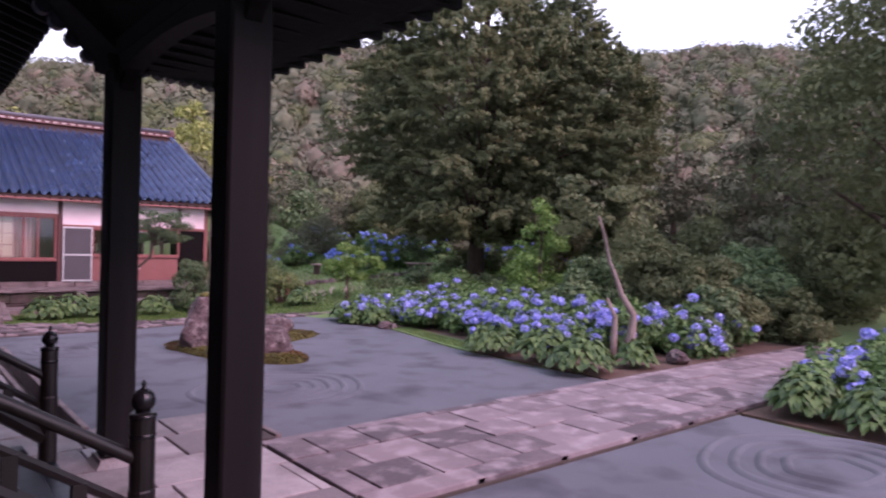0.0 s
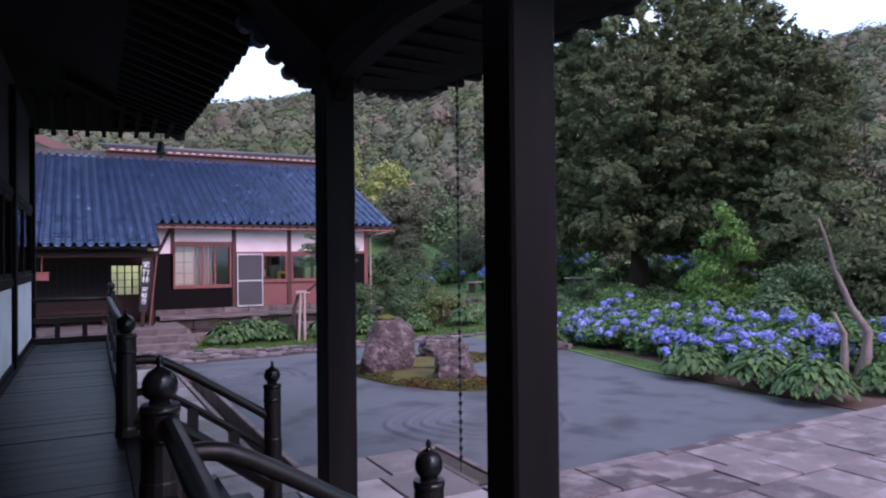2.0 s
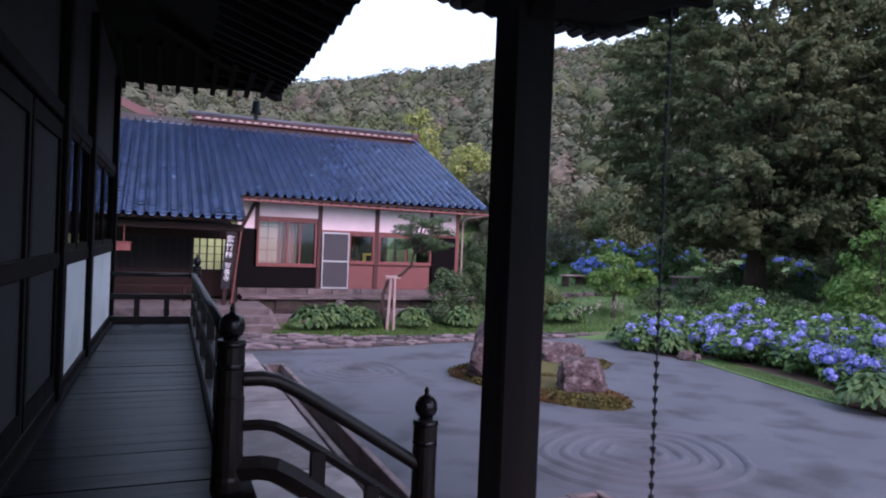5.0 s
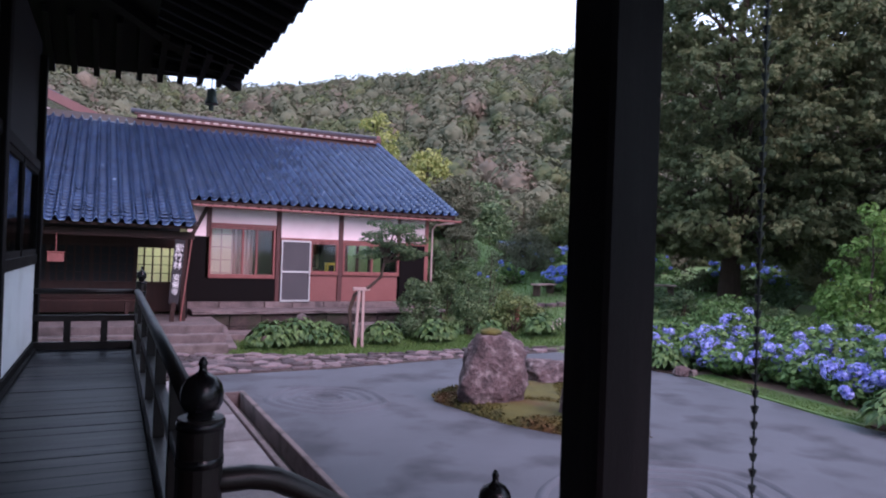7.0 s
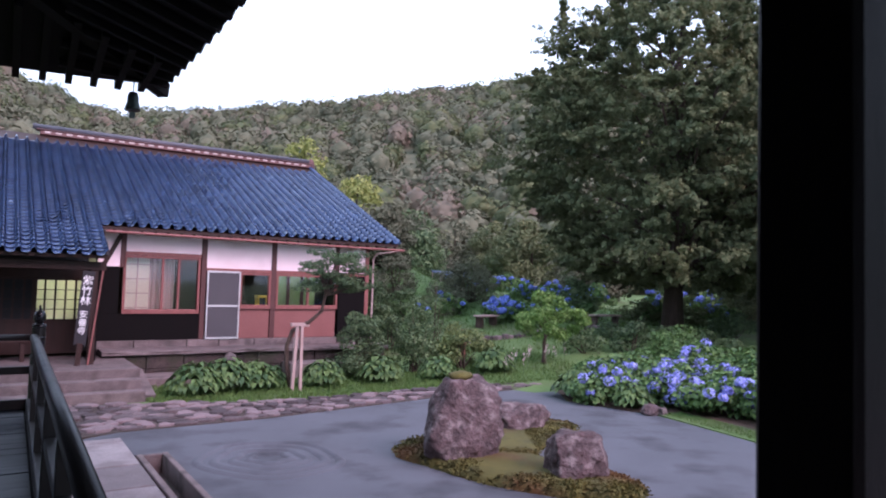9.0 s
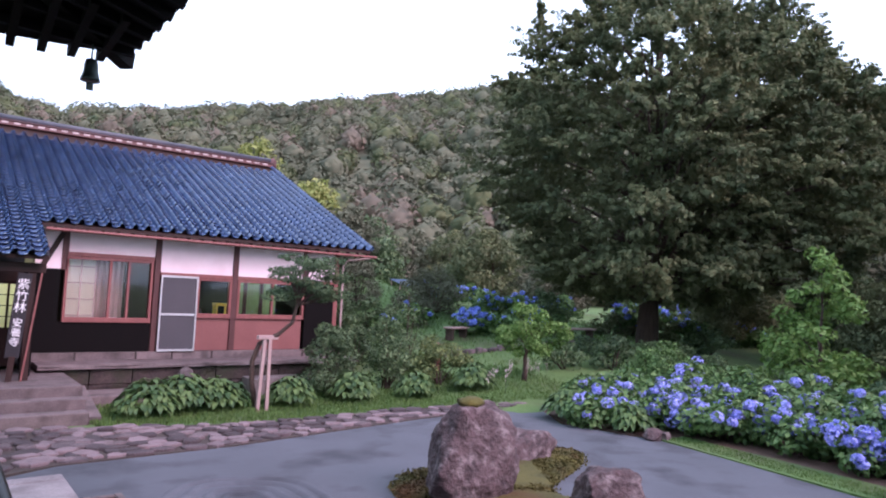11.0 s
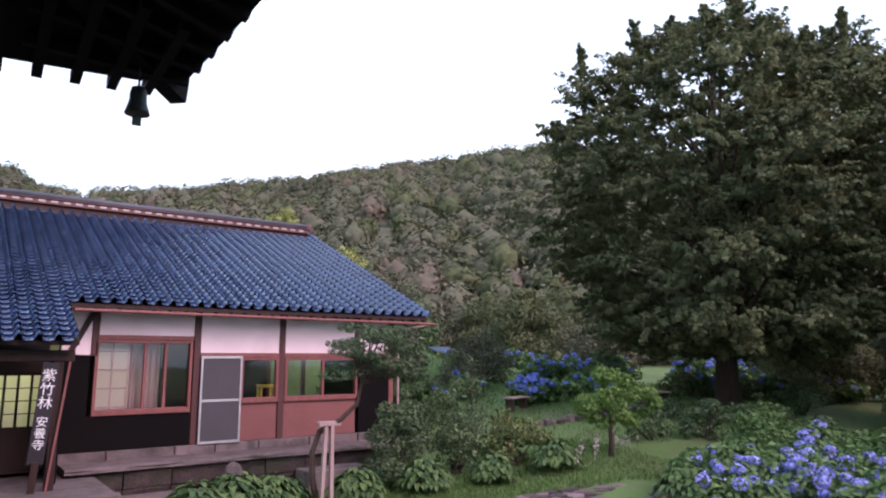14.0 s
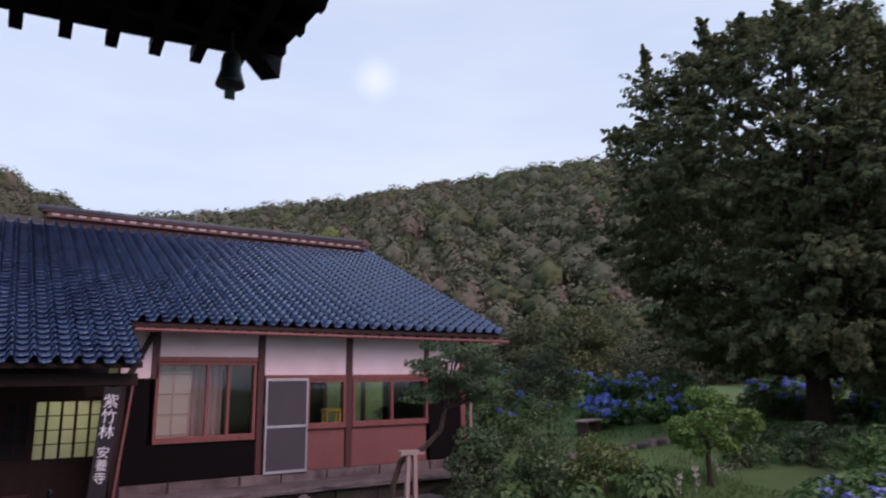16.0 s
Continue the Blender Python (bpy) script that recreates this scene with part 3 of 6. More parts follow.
for y0, y1 in ((7.42, 14.85), (1.3, 4.4)):
    r = thing("veranda_railing", "dark timber veranda railing with a round top rail", "railing", at=HALL, rz=HALL_TURN)
    a, b = y0 - 7.4 + 0.06, y1 - 7.4 - 0.06
    part("top_rail", tube(bmesh.new(), [(RAIL_X, a, 1.74), (RAIL_X, (a + b) / 2, 1.74), (RAIL_X, b, 1.74)], 0.042, 10), "rail", r, "", True)
    part("middle_rail", boxed(RAIL_X - 0.03, a, 1.4, RAIL_X + 0.03, b, 1.46, 0.005), "rail", r)
    part("bottom_rail", boxed(RAIL_X - 0.045, a, 1.0, RAIL_X + 0.045, b, 1.11, 0.006), "rail", r)
    k = max(2, round((b - a) / 1.25))
    for i in range(1, k):
        y = a + (b - a) * i / k
        part("baluster", boxed(RAIL_X - 0.035, y - 0.035, 1.1, RAIL_X + 0.035, y + 0.035, 1.71, 0.004), "rail", r)
r = thing("veranda_railing", "dark timber railing across the end of the veranda", "railing", at=HALL, rz=HALL_TURN)
part("top_rail", tube(bmesh.new(), [(WALL_X, 7.45, 1.74), (0.06, 7.45, 1.74)], 0.035, 8), "rail", r, "", True)
part("middle_rail", boxed(WALL_X, 7.42, 1.36, 0.06, 7.48, 1.44, 0.005), "rail", r)
part("bottom_rail", boxed(WALL_X, 7.41, 1.0, 0.06, 7.49, 1.1, 0.005), "rail", r)
for x in (-0.72, -0.3):
    part("baluster", boxed(x - 0.04, 7.42, 1.1, x + 0.04, 7.48, 1.37, 0.004), "rail", r)

# ---- porch: stairs, pillars, roof ----
stairs = thing("porch_stairs", "dark timber stairs from the paving up to the veranda", "stairs", kind="structure")
for i in range(4):
    x0 = 0.2 + i * 0.28
    z = 0.8 - i * 0.2
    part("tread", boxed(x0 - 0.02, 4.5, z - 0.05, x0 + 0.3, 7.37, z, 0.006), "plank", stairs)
    part("riser", boxed(x0 + 0.24, 4.52, 0.0, x0 + 0.26, 7.35, z - 0.05), "old_wood", stairs)
crate = thing("slatted_box", "orange-red box with a slatted top on the stairs", "box", at=(0.36, 6.9, 0.8))
part("box_body", boxed(-0.12, -0.22, 0, 0.12, 0.22, 0.2, 0.004), "red_box", crate)
for i in range(4):
    part("slat", boxed(-0.12, -0.2 + i * 0.11, 0.2, 0.12, -0.13 + i * 0.11, 0.225, 0.003), "pale_wood", crate)
for y in (4.49, 7.5):
    p = thing("porch_pillar", "square weathered dark timber porch pillar on a stone base", "pillar", "porch pillars", at=(1.9, y, 0))
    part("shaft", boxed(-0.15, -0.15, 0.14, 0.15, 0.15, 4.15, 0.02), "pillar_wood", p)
    bm = lathe(bmesh.new(), [(0.32, 0), (0.32, 0.06), (0.26, 0.1), (0.25, 0.14)], 4)
    bmesh.ops.rotate(bm, verts=bm.verts, cent=(0, 0, 0), matrix=Matrix.Rotation(radians(45), 3, "Z"))
    part("base_stone", bm, "pale_slab", p, "pale grey base stone")
    part("bracket", boxed(-0.2, -0.2, 4.05, 0.2, 0.2, 4.2, 0.02), "old_wood", p)
    # curved tie beam from the pillar back to the hall
    bm = bmesh.new()
    pts = [(-0.02 - 1.5 * t, 0, 4.34 + 1.1 * t + 0.06 * math.sin(math.pi * t)) for t in [i / 10 for i in range(11)]]
    for a, b in zip(pts, pts[1:]):
        beam_between(bm, a, b, 0.16, 0.2)
    part("tie_beam", bm, "old_wood", p, "curved dark tie beam")
    bm = bmesh.new()
    pts = [(0, s * (0.1 + 0.4 * t), 3.9 + 0.24 * t ** 0.6) for s in (1,) for t in [i / 6 for i in range(7)]]
    for s in (-1, 1):
        c = [(0, s * abs(q[1]), q[2]) for q in pts]
        for a, b in zip(c, c[1:]):
            beam_between(bm, a, b, 0.12, 0.14)
    part("bracket_arm", bm, "old_wood", p)


PY0, PY1 = 3.3, 8.65


def porch_under(x, y):
    """Underside of the porch roof: down from the hall, nearly level over the pillars, lifted at the front."""
    z = 4.38 + 1.15 * max(0.0, 1.85 - x) - 0.05 * max(0.0, x - 1.8) + 0.14 * max(0.0, x - 3.3) / 0.4
    edge = max(0.0, 1 - min(y - PY0, PY1 - y) / 1.2)
    return z + 0.10 * edge * edge * max(0, min(1, (x - 2.6)))


porch = thing("porch_roof", "dark tiled porch roof with curved verges over the stairs", "roof", kind="structure")
bm = bmesh.new()
pxs, pys = np.linspace(0.6, 3.7, 18), np.linspace(PY0, PY1, 18)
low = [[bm.verts.new((x, y, porch_under(x, y))) for x in pxs] for y in pys]
top = [[bm.verts.new((x, y, porch_under(x, y) + 0.14 + 0.3 * max(0, 3.7 - x) * 0.5)) for x in pxs] for y in pys]
for j in range(17):
    for i in range(17):
        bm.faces.new((low[j][i], low[j + 1][i], low[j + 1][i + 1], low[j][i + 1]))
        bm.faces.new((top[j][i], top[j][i + 1], top[j + 1][i + 1], top[j + 1][i]))
    bm.faces.new((low[j][17], low[j + 1][17], top[j + 1][17], top[j][17]))
    bm.faces.new((low[j + 1][0], low[j][0], top[j][0], top[j + 1][0]))
for i in range(17):
    bm.faces.new((low[17][i + 1], low[17][i], top[17][i], top[17][i + 1]))
    bm.faces.new((low[0][i], low[0][i + 1], top[0][i + 1], top[0][i]))
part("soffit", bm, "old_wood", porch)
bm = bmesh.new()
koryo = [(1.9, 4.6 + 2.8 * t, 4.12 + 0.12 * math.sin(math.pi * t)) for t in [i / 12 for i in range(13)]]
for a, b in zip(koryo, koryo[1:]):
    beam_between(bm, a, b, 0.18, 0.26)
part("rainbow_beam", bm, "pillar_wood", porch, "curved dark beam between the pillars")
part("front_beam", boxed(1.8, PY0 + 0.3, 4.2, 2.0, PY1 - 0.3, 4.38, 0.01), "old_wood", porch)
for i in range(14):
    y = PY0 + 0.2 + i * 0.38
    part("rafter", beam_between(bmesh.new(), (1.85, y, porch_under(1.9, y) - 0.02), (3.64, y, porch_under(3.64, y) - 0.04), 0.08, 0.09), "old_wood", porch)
for i in range(21):
    y = PY0 + 0.06 + i * 0.26
    part("tile_end", tube(bmesh.new(), [(3.3, y, porch_under(3.7, y) + 0.2), (3.76, y, porch_under(3.7, y) + 0.07)], 0.08, 8), "hall_tile", porch)
for y in (PY0 - 0.03, PY1 + 0.03):
    for i in range(11):
        x = 1.95 + i * 0.165
        part("verge_tile", tube(bmesh.new(), [(x, y - 0.1, porch_under(x, 6) + 0.06), (x, y + 0.1, porch_under(x, 6) + 0.06)], 0.085, 8), "hall_tile", porch)
    for k, (x, dz, rr) in enumerate(((1.35, 0.52, 0.1), (1.5, 0.38, 0.1), (1.66, 0.22, 0.1), (1.82, 0.06, 0.09), (1.97, 0.02, 0.08))):
        part("verge_tile", tube(bmesh.new(), [(x, y - 0.08, 4.4 + dz), (x, y + 0.08, 4.4 + dz)], rr, 10), "hall_tile", porch)

# rain chain of small cups
chain = thing("rain_chain", "dark metal rain chain of small cups hanging from the porch corner", "rain chain", at=(3.5, 7.95, 0))
cup = mesh_of(lathe(bmesh.new(), [(0.008, -0.03), (0.014, -0.026), (0.026, 0.02), (0.022, 0.02), (0.008, -0.02)], 8), "bronze", name="cup")
for i in range(42):
    ob = part("cup", cup, "bronze", chain)
    ob.location = (0, 0, 0.18 + i * 0.1)
part("link_wire", tube(bmesh.new(), [(0, 0, 0.02), (0, 0, 4.4)], 0.007, 5), "bronze", chain)


def gutter(x, y0, y1, name, deep):
    g = thing(name, "stone-edged drip gutter sunk in the ground", "gutter", kind="structure")
    part("kerb", boxed(x - 0.2, y0, -0.3, x - 0.12, y1, 0.05, 0.01), "concrete", g)
    part("kerb", boxed(x + 0.12, y0, -0.3, x + 0.2, y1, 0.05, 0.01), "concrete", g)
    part("kerb", boxed(x - 0.12, y1 - 0.08, -0.3, x + 0.12, y1, 0.045, 0.01), "concrete", g)
    # The dark stone colour stands in for shade deep in the trough.
    part("bottom", boxed(x - 0.12, y0, deep - 0.02, x + 0.12, y1 - 0.08, deep), "base_stone", g, "gutter bottom in a shade-dark stone colour")


gutter(1.8, 9.05, 16.3, "drip_gutter", -0.2)
gutter(3.58, 7.5, 9.0, "drip_gutter_porch", 0.018)

# ---- the house across the court ----
FY = 24.25
house = thing("house", "old single-storey house with blue tiled roof, white plaster and red timber", "house", kind="structure")
ROOF_SLOPE = (6.68 - 3.57) / (30.8 - 23.75)


def roof_z(y):
    return 3.57 + (y - 23.75) * ROOF_SLOPE


def house_part(name, bm, mat, label="", parent=None, smooth=False):
    return part(name, bm, mat, parent or house, label, smooth)


# walls round the rooms, with the openings left free
house_part("wall_back", boxed(-7, 35.5, 0, 9.05, 35.7, 3.6), "house_plaster")
for y0, y1, z0, z1 in ((FY + 0.12, 27.8, 0.5, 3.9), (31.8, 35.5, 0.5, 3.9), (27.8, 31.8, 0.5, 1.2), (27.8, 31.8, 2.75, 3.9)):
    house_part("wall_east", boxed(8.95, y0, z0, 9.07, y1, z1), "black_wall", "dark boarded end wall")
for y in (27.8, 29.1, 30.45, 31.74):
    house_part("side_mullion", boxed(8.94, y, 1.2, 9.06, y + 0.06, 2.75), "brown_wood")
house_part("gable_east", sheet_mesh("gable", [(9.0, FY, 3.6), (9.0, 35.5, 3.6), (9.0, 30.8, 6.5), (8.9, FY, 3.6), (8.9, 35.5, 3.6), (8.9, 30.8, 6.5)], [(0, 1, 2), (5, 4, 3), (0, 2, 5, 3), (1, 4, 5, 2), (0, 3, 4, 1)], "house_plaster"), "house_plaster")
house_part("wall_west", boxed(-7.1, 24.4, 0, -7, 35.5, 3.6), "house_plaster")
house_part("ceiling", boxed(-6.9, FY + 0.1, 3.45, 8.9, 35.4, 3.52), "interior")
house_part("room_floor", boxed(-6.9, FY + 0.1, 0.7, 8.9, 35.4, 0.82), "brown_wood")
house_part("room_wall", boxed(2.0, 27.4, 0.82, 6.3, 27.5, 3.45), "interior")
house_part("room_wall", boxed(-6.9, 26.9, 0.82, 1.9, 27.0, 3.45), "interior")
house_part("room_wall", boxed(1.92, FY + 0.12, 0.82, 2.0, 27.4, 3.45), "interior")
# plaster band, boards and panels of the front
for x0, x1, z0 in ((2.55, 4.3, 2.98), (4.44, 6.13, 2.66), (6.28, 8.0, 2.66), (8.12, 8.95, 2.66)):
    house_part("plaster_panel", boxed(x0, FY - 0.03, z0, x1, FY + 0.1, 3.5), "house_plaster", "white plaster band under the eaves")
house_part("plaster_panel", boxed(1.95, FY - 0.03, 2.62, 2.42, FY + 0.1, 3.5), "house_plaster")
house_part("dark_boards", boxed(1.75, FY - 0.04, 0.86, 4.3, FY + 0.1, 1.5, 0.004), "black_wall", "near-black boards under the window")
house_part("dark_boards", boxed(1.75, FY - 0.04, 1.5, 2.42, FY + 0.1, 2.6, 0.004), "black_wall")
house_part("dark_boards", boxed(8.12, FY - 0.04, 0.86, 9.05, FY + 0.1, 2.6, 0.004), "black_wall")
house_part("red_panel", boxed(5.3, FY - 0.01, 0.86, 6.13, FY + 0.08, 1.66, 0.004), "red_panel", "dull red lower panel")
house_part("red_panel", boxed(6.28, FY - 0.01, 0.86, 8.05, FY + 0.08, 1.66, 0.004), "red_panel", "dull red lower panel")
for x, z0, w in ((2.48, 2.6, 0.12), (4.37, 0.86, 0.13), (6.2, 0.86, 0.14), (8.06, 2.62, 0.11), (9.0, 0.86, 0.12)):
    house_part("front_post", boxed(x - w / 2, FY - 0.06, z0, x + w / 2, FY + 0.1, 3.52, 0.008), "post_wood" if x < 9 else "red_wood", "dark red upright post")
house_part("brace", beam_between(bmesh.new(), (2.05, FY - 0.05, 2.62), (2.42, FY - 0.05, 3.4), 0.05, 0.1), "brown_wood")
for x0, x1, z in ((2.42, 4.3, 2.95), (4.44, 9.0, 2.62)):
    house_part("lintel", boxed(x0, FY - 0.055, z - 0.045, x1, FY + 0.1, z + 0.045, 0.006), "red_wood", "red timber lintel")
house_part("sill_core", boxed(1.7, FY - 0.05, 0.6, 9.1, FY + 0.08, 0.855), "base_stone", "dark joints of the sill course")
sill_rng = random.Random(27)
x = 1.72
while x < 9.0:
    w = min(9.1 - x, sill_rng.uniform(0.75, 1.25))
    house_part("sill_block", boxed(x + 0.012, FY - 0.09 - sill_rng.uniform(0, 0.02), 0.64, x + w - 0.012, FY - 0.045, 0.858, 0.014), "concrete")
    x += w


def rough_strip(x0, y0, z0, x1, y1, z1, step, amp, seed):
    """A long block with a worn, wavering front and top edge."""
    n = max(2, int((x1 - x0) / step))
    bm = bmesh.new()
    rings = []
    for i in range(n + 1):
        x = x0 + (x1 - x0) * i / n
        d = [amp * noise.noise(Vector((x * 2.3, seed + k * 7.1, 0.3))) for k in range(4)]
        rings.append([bm.verts.new(p) for p in ((x, y0 + d[0], z0), (x, y0 + d[1], (z0 + z1) / 2), (x, y0 + d[2], z1 - 0.03), (x, y0 + 0.04 + d[2], z1 + 0.3 * d[3]), (x, y1, z1 + 0.2 * d[3]), (x, y1, z0))])
    for a, b in zip(rings, rings[1:]):
        for k in range(6):
            bm.faces.new((a[k], b[k], b[(k + 1) % 6], a[(k + 1) % 6]))
    bm.faces.new(rings[0])
    bm.faces.new(rings[-1][::-1])
    bmesh.ops.recalc_face_normals(bm, faces=bm.faces)
    return bm


house_part("walkway", rough_strip(2.02, 23.32, 0.6, 9.3, FY - 0.06, 0.69, 0.12, 0.045, 3), "concrete", "worn concrete walkway before the house")
house_part("plinth_stone", boxed(2.02, 23.5, -0.1, 9.25, FY + 0.1, 0.598, 0.01), "base_stone", "dark mossy plinth")
x = 2.05
while x < 9.1:
    w = min(9.25 - x, sill_rng.uniform(0.5, 1.0))
    for z0, z1 in ((-0.05, 0.27), (0.28, 0.595)):
        house_part("plinth_block", rough_strip(x + 0.01, 23.41 + sill_rng.uniform(0, 0.03), z0, x + w - 0.01, 23.6, z1, 0.12, 0.05, x + z0), "base_stone")
    x += w
house_part("lower_ledge", boxed(2.7, 22.4, -0.1, 4.4, 23.36, 0.18, 0.015), "concrete")
house_part("door_step", boxed(6.2, 22.7, -0.05, 7.6, 23.36, 0.34, 0.015), "concrete", "stone step before the walkway")


def window(x0, x1, z0, z1, name, mullions, fw=0.055, mat="red_wood"):
    w = part(name, boxed(x0, FY - 0.075, z0 - 0.05, x1, FY + 0.08, z0, 0.004), mat, house, "red timber sill")
    for a, b, c, d in ((x0, z0, x0 + fw, z1), (x1 - fw, z0, x1, z1), (x0 + fw, z1 - fw, x1 - fw, z1), (x0 + fw, z0, x1 - fw, z0 + fw)):
        part("window_frame", boxed(a, FY - 0.06, b, c, FY + 0.06, d, 0.004), mat, w)
    for x in mullions:
        part("mullion", boxed(x - 0.025, FY - 0.045, z0 + fw, x + 0.025, FY + 0.045, z1 - fw), mat, w)
    xs_ = [x0 + fw, *mullions, x1 - fw]
    for a, b in zip(xs_, xs_[1:]):
        ob = part("pane", boxed(a + 0.03, FY - 0.006, z0 + fw, b - 0.03, FY + 0.002, z1 - fw), "glass", w)
        ob.visible_shadow = False
    return w


window(2.5, 4.28, 1.55, 2.9, "window_1", (3.39, 3.77))
window(5.3, 6.13, 1.68, 2.57, "window_2", ())
window(6.28, 8.08, 1.68, 2.57, "window_3", (7.2,))
table = thing("side_table", "dark wooden table behind the kitchen window", "table", at=(6.35, 25.1, 0.82))
part("tabletop", boxed(-0.6, -0.3, 0.8, 0.6, 0.3, 0.84, 0.005), "brown_wood", table)
for lx in (-0.55, 0.55):
    for ly in (-0.25, 0.25):
        part("leg", boxed(lx - 0.03, ly - 0.03, 0, lx + 0.03, ly + 0.03, 0.8), "brown_wood", table)
stool = thing("yellow_stool", "small bright yellow stool standing on the table", "stool", at=(6.22, 25.1, 1.66))
part("seat", boxed(-0.18, -0.14, 0.24, 0.18, 0.14, 0.31, 0.012), "yellow_paint", stool)
for lx in (-0.15, 0.15):
    for ly in (-0.1, 0.1):
        part("leg", boxed(lx - 0.022, ly - 0.022, 0, lx + 0.022, ly + 0.022, 0.24), "yellow_paint", stool)


def curtain(x0, x1, y, z0, z1, folds, name="curtain", label="pale pink curtain hanging inside the window"):
    bm = bmesh.new()
    n = folds * 6
    cols = []
    for i in range(n + 1):
        t = i / n
        yy = y + 0.03 * math.sin(2 * math.pi * folds * t) + 0.008 * math.sin(9 * t)
        cols.append([bm.verts.new((x0 + (x1 - x0) * t, yy, z)) for z in (z0, (z0 + z1) / 2, z1)])
    for a, b in zip(cols, cols[1:]):
        for k in range(2):
            bm.faces.new((a[k], b[k], b[k + 1], a[k + 1]))
    bmesh.ops.solidify(bm, geom=bm.faces[:], thickness=0.004)
    return tagged(part(name, bm, "curtain", None, smooth=True), label, "curtain")


curtain(3.0, 3.72, FY + 0.2, 0.83, 2.95, 6)
lace = thing("shoji_screen", "pale paper sliding screen behind the window", "sliding screen", at=(2.55, FY + 0.16, 0.83))
part("paper_sheet", boxed(0, 0, 0, 0.6, 0.012, 2.1), "paper", lace)
for x in (0.0, 0.28, 0.57):
    part("lattice_bar", boxed(x, -0.02, 0, x + 0.025, -0.001, 2.1), "pale_wood", lace)
for z in (0.8, 1.15, 1.5, 1.85):
    part("lattice_bar", boxed(0.026, -0.018, z, 0.569, -0.002, z + 0.02), "pale_wood", lace)

screen = thing("screen_door", "grey insect screen door in a pale aluminium frame", "screen door", at=(4.44, FY - 0.12, 0.86))
for a, b, c, d in ((0, 0, 0.04, 1.74), (0.81, 0, 0.85, 1.74), (0.04, 0, 0.81, 0.05), (0.04, 0.82, 0.81, 0.87), (0.04, 1.69, 0.81, 1.74)):
    part("frame_bar", boxed(a, -0.02, b, c, 0.02, d, 0.003), "aluminium", screen)
part("mesh_panel", boxed(0.04, -0.003, 0.05, 0.81, 0.003, 0.82), "mesh", screen, "grey insect mesh")
part("mesh_panel", boxed(0.04, -0.003, 0.87, 0.81, 0.003, 1.69), "mesh", screen, "grey insect mesh")
part("door_handle", boxed(0.815, -0.035, 0.8, 0.84, -0.02, 0.95, 0.003), "aluminium", screen)

# things in the room behind the windows, brightened by an added, unseen fill light
lamp = new("room_fill_light", bpy.data.lights.new("room_fill_light", "POINT"))
lamp.data.energy, lamp.data.color, lamp.data.shadow_soft_size = 10, (1.0, 0.74, 0.45), 0.12
lamp.location = (5.75, 26.6, 2.7)
altar = thing("altar_cabinet", "dark cabinet with pale and yellowish objects behind the window", "cabinet", at=(5.75, 27.1, 0.82))
part("body", boxed(-0.6, -0.25, 0, 0.6, 0.25, 0.95, 0.01), "brown_wood", altar)
part("shelf", boxed(-0.5, -0.2, 1.25, 0.5, 0.2, 1.29), "brown_wood", altar)
part("side", boxed(-0.52, -0.2, 0.95, -0.48, 0.2, 1.8), "brown_wood", altar)
part("side", boxed(0.48, -0.2, 0.95, 0.52, 0.2, 1.8), "brown_wood", altar)
for x, z, h, w in ((-0.3, 0.95, 0.28, 0.1), (0.0, 0.95, 0.2, 0.16), (0.28, 0.95, 0.26, 0.07), (-0.2, 1.29, 0.3, 0.06), (0.15, 1.29, 0.22, 0.09)):
    v = thing("vase", "pale yellowish vase on a cabinet", "vase", "vases on the cabinet", at=(5.75 + x, 27.0, 0.82 + z))
    part("vase_body", lathe(bmesh.new(), [(w * 0.6, 0), (w, h * 0.4), (w * 0.5, h * 0.75), (w * 0.7, h)], 10), "paper", v, smooth=True)

# entry porch under the lower roof
EX0, EX1, EY = -6.8, 1.75, 24.2
house_part("entry_wall", boxed(EX0, EY, 0.54, -2.2, EY + 0.1, 3.2), "brown_wood", "brown boarded entry front")
house_part("entry_lintel", boxed(-2.2, EY - 0.05, 2.3, EX1, EY + 0.1, 2.55, 0.01), "brown_wood")
house_part("entry_beam", boxed(EX0, 22.35, 2.5, 1.9, 22.5, 2.68, 0.01), "brown_wood", "eaves beam of the entry")
house_part("entry_upper", boxed(-2.2, EY, 2.55, EX1, EY + 0.1, 3.4), "dark_plaster")
house_part("entry_side", boxed(1.78, 23.0, 0.54, 1.86, EY - 0.04, 2.6), "black_wall")
house_part("entry_post", boxed(1.62, 22.36, 0.54, 1.75, 22.49, 2.5, 0.006), "brown_wood", "slim brown entry post")
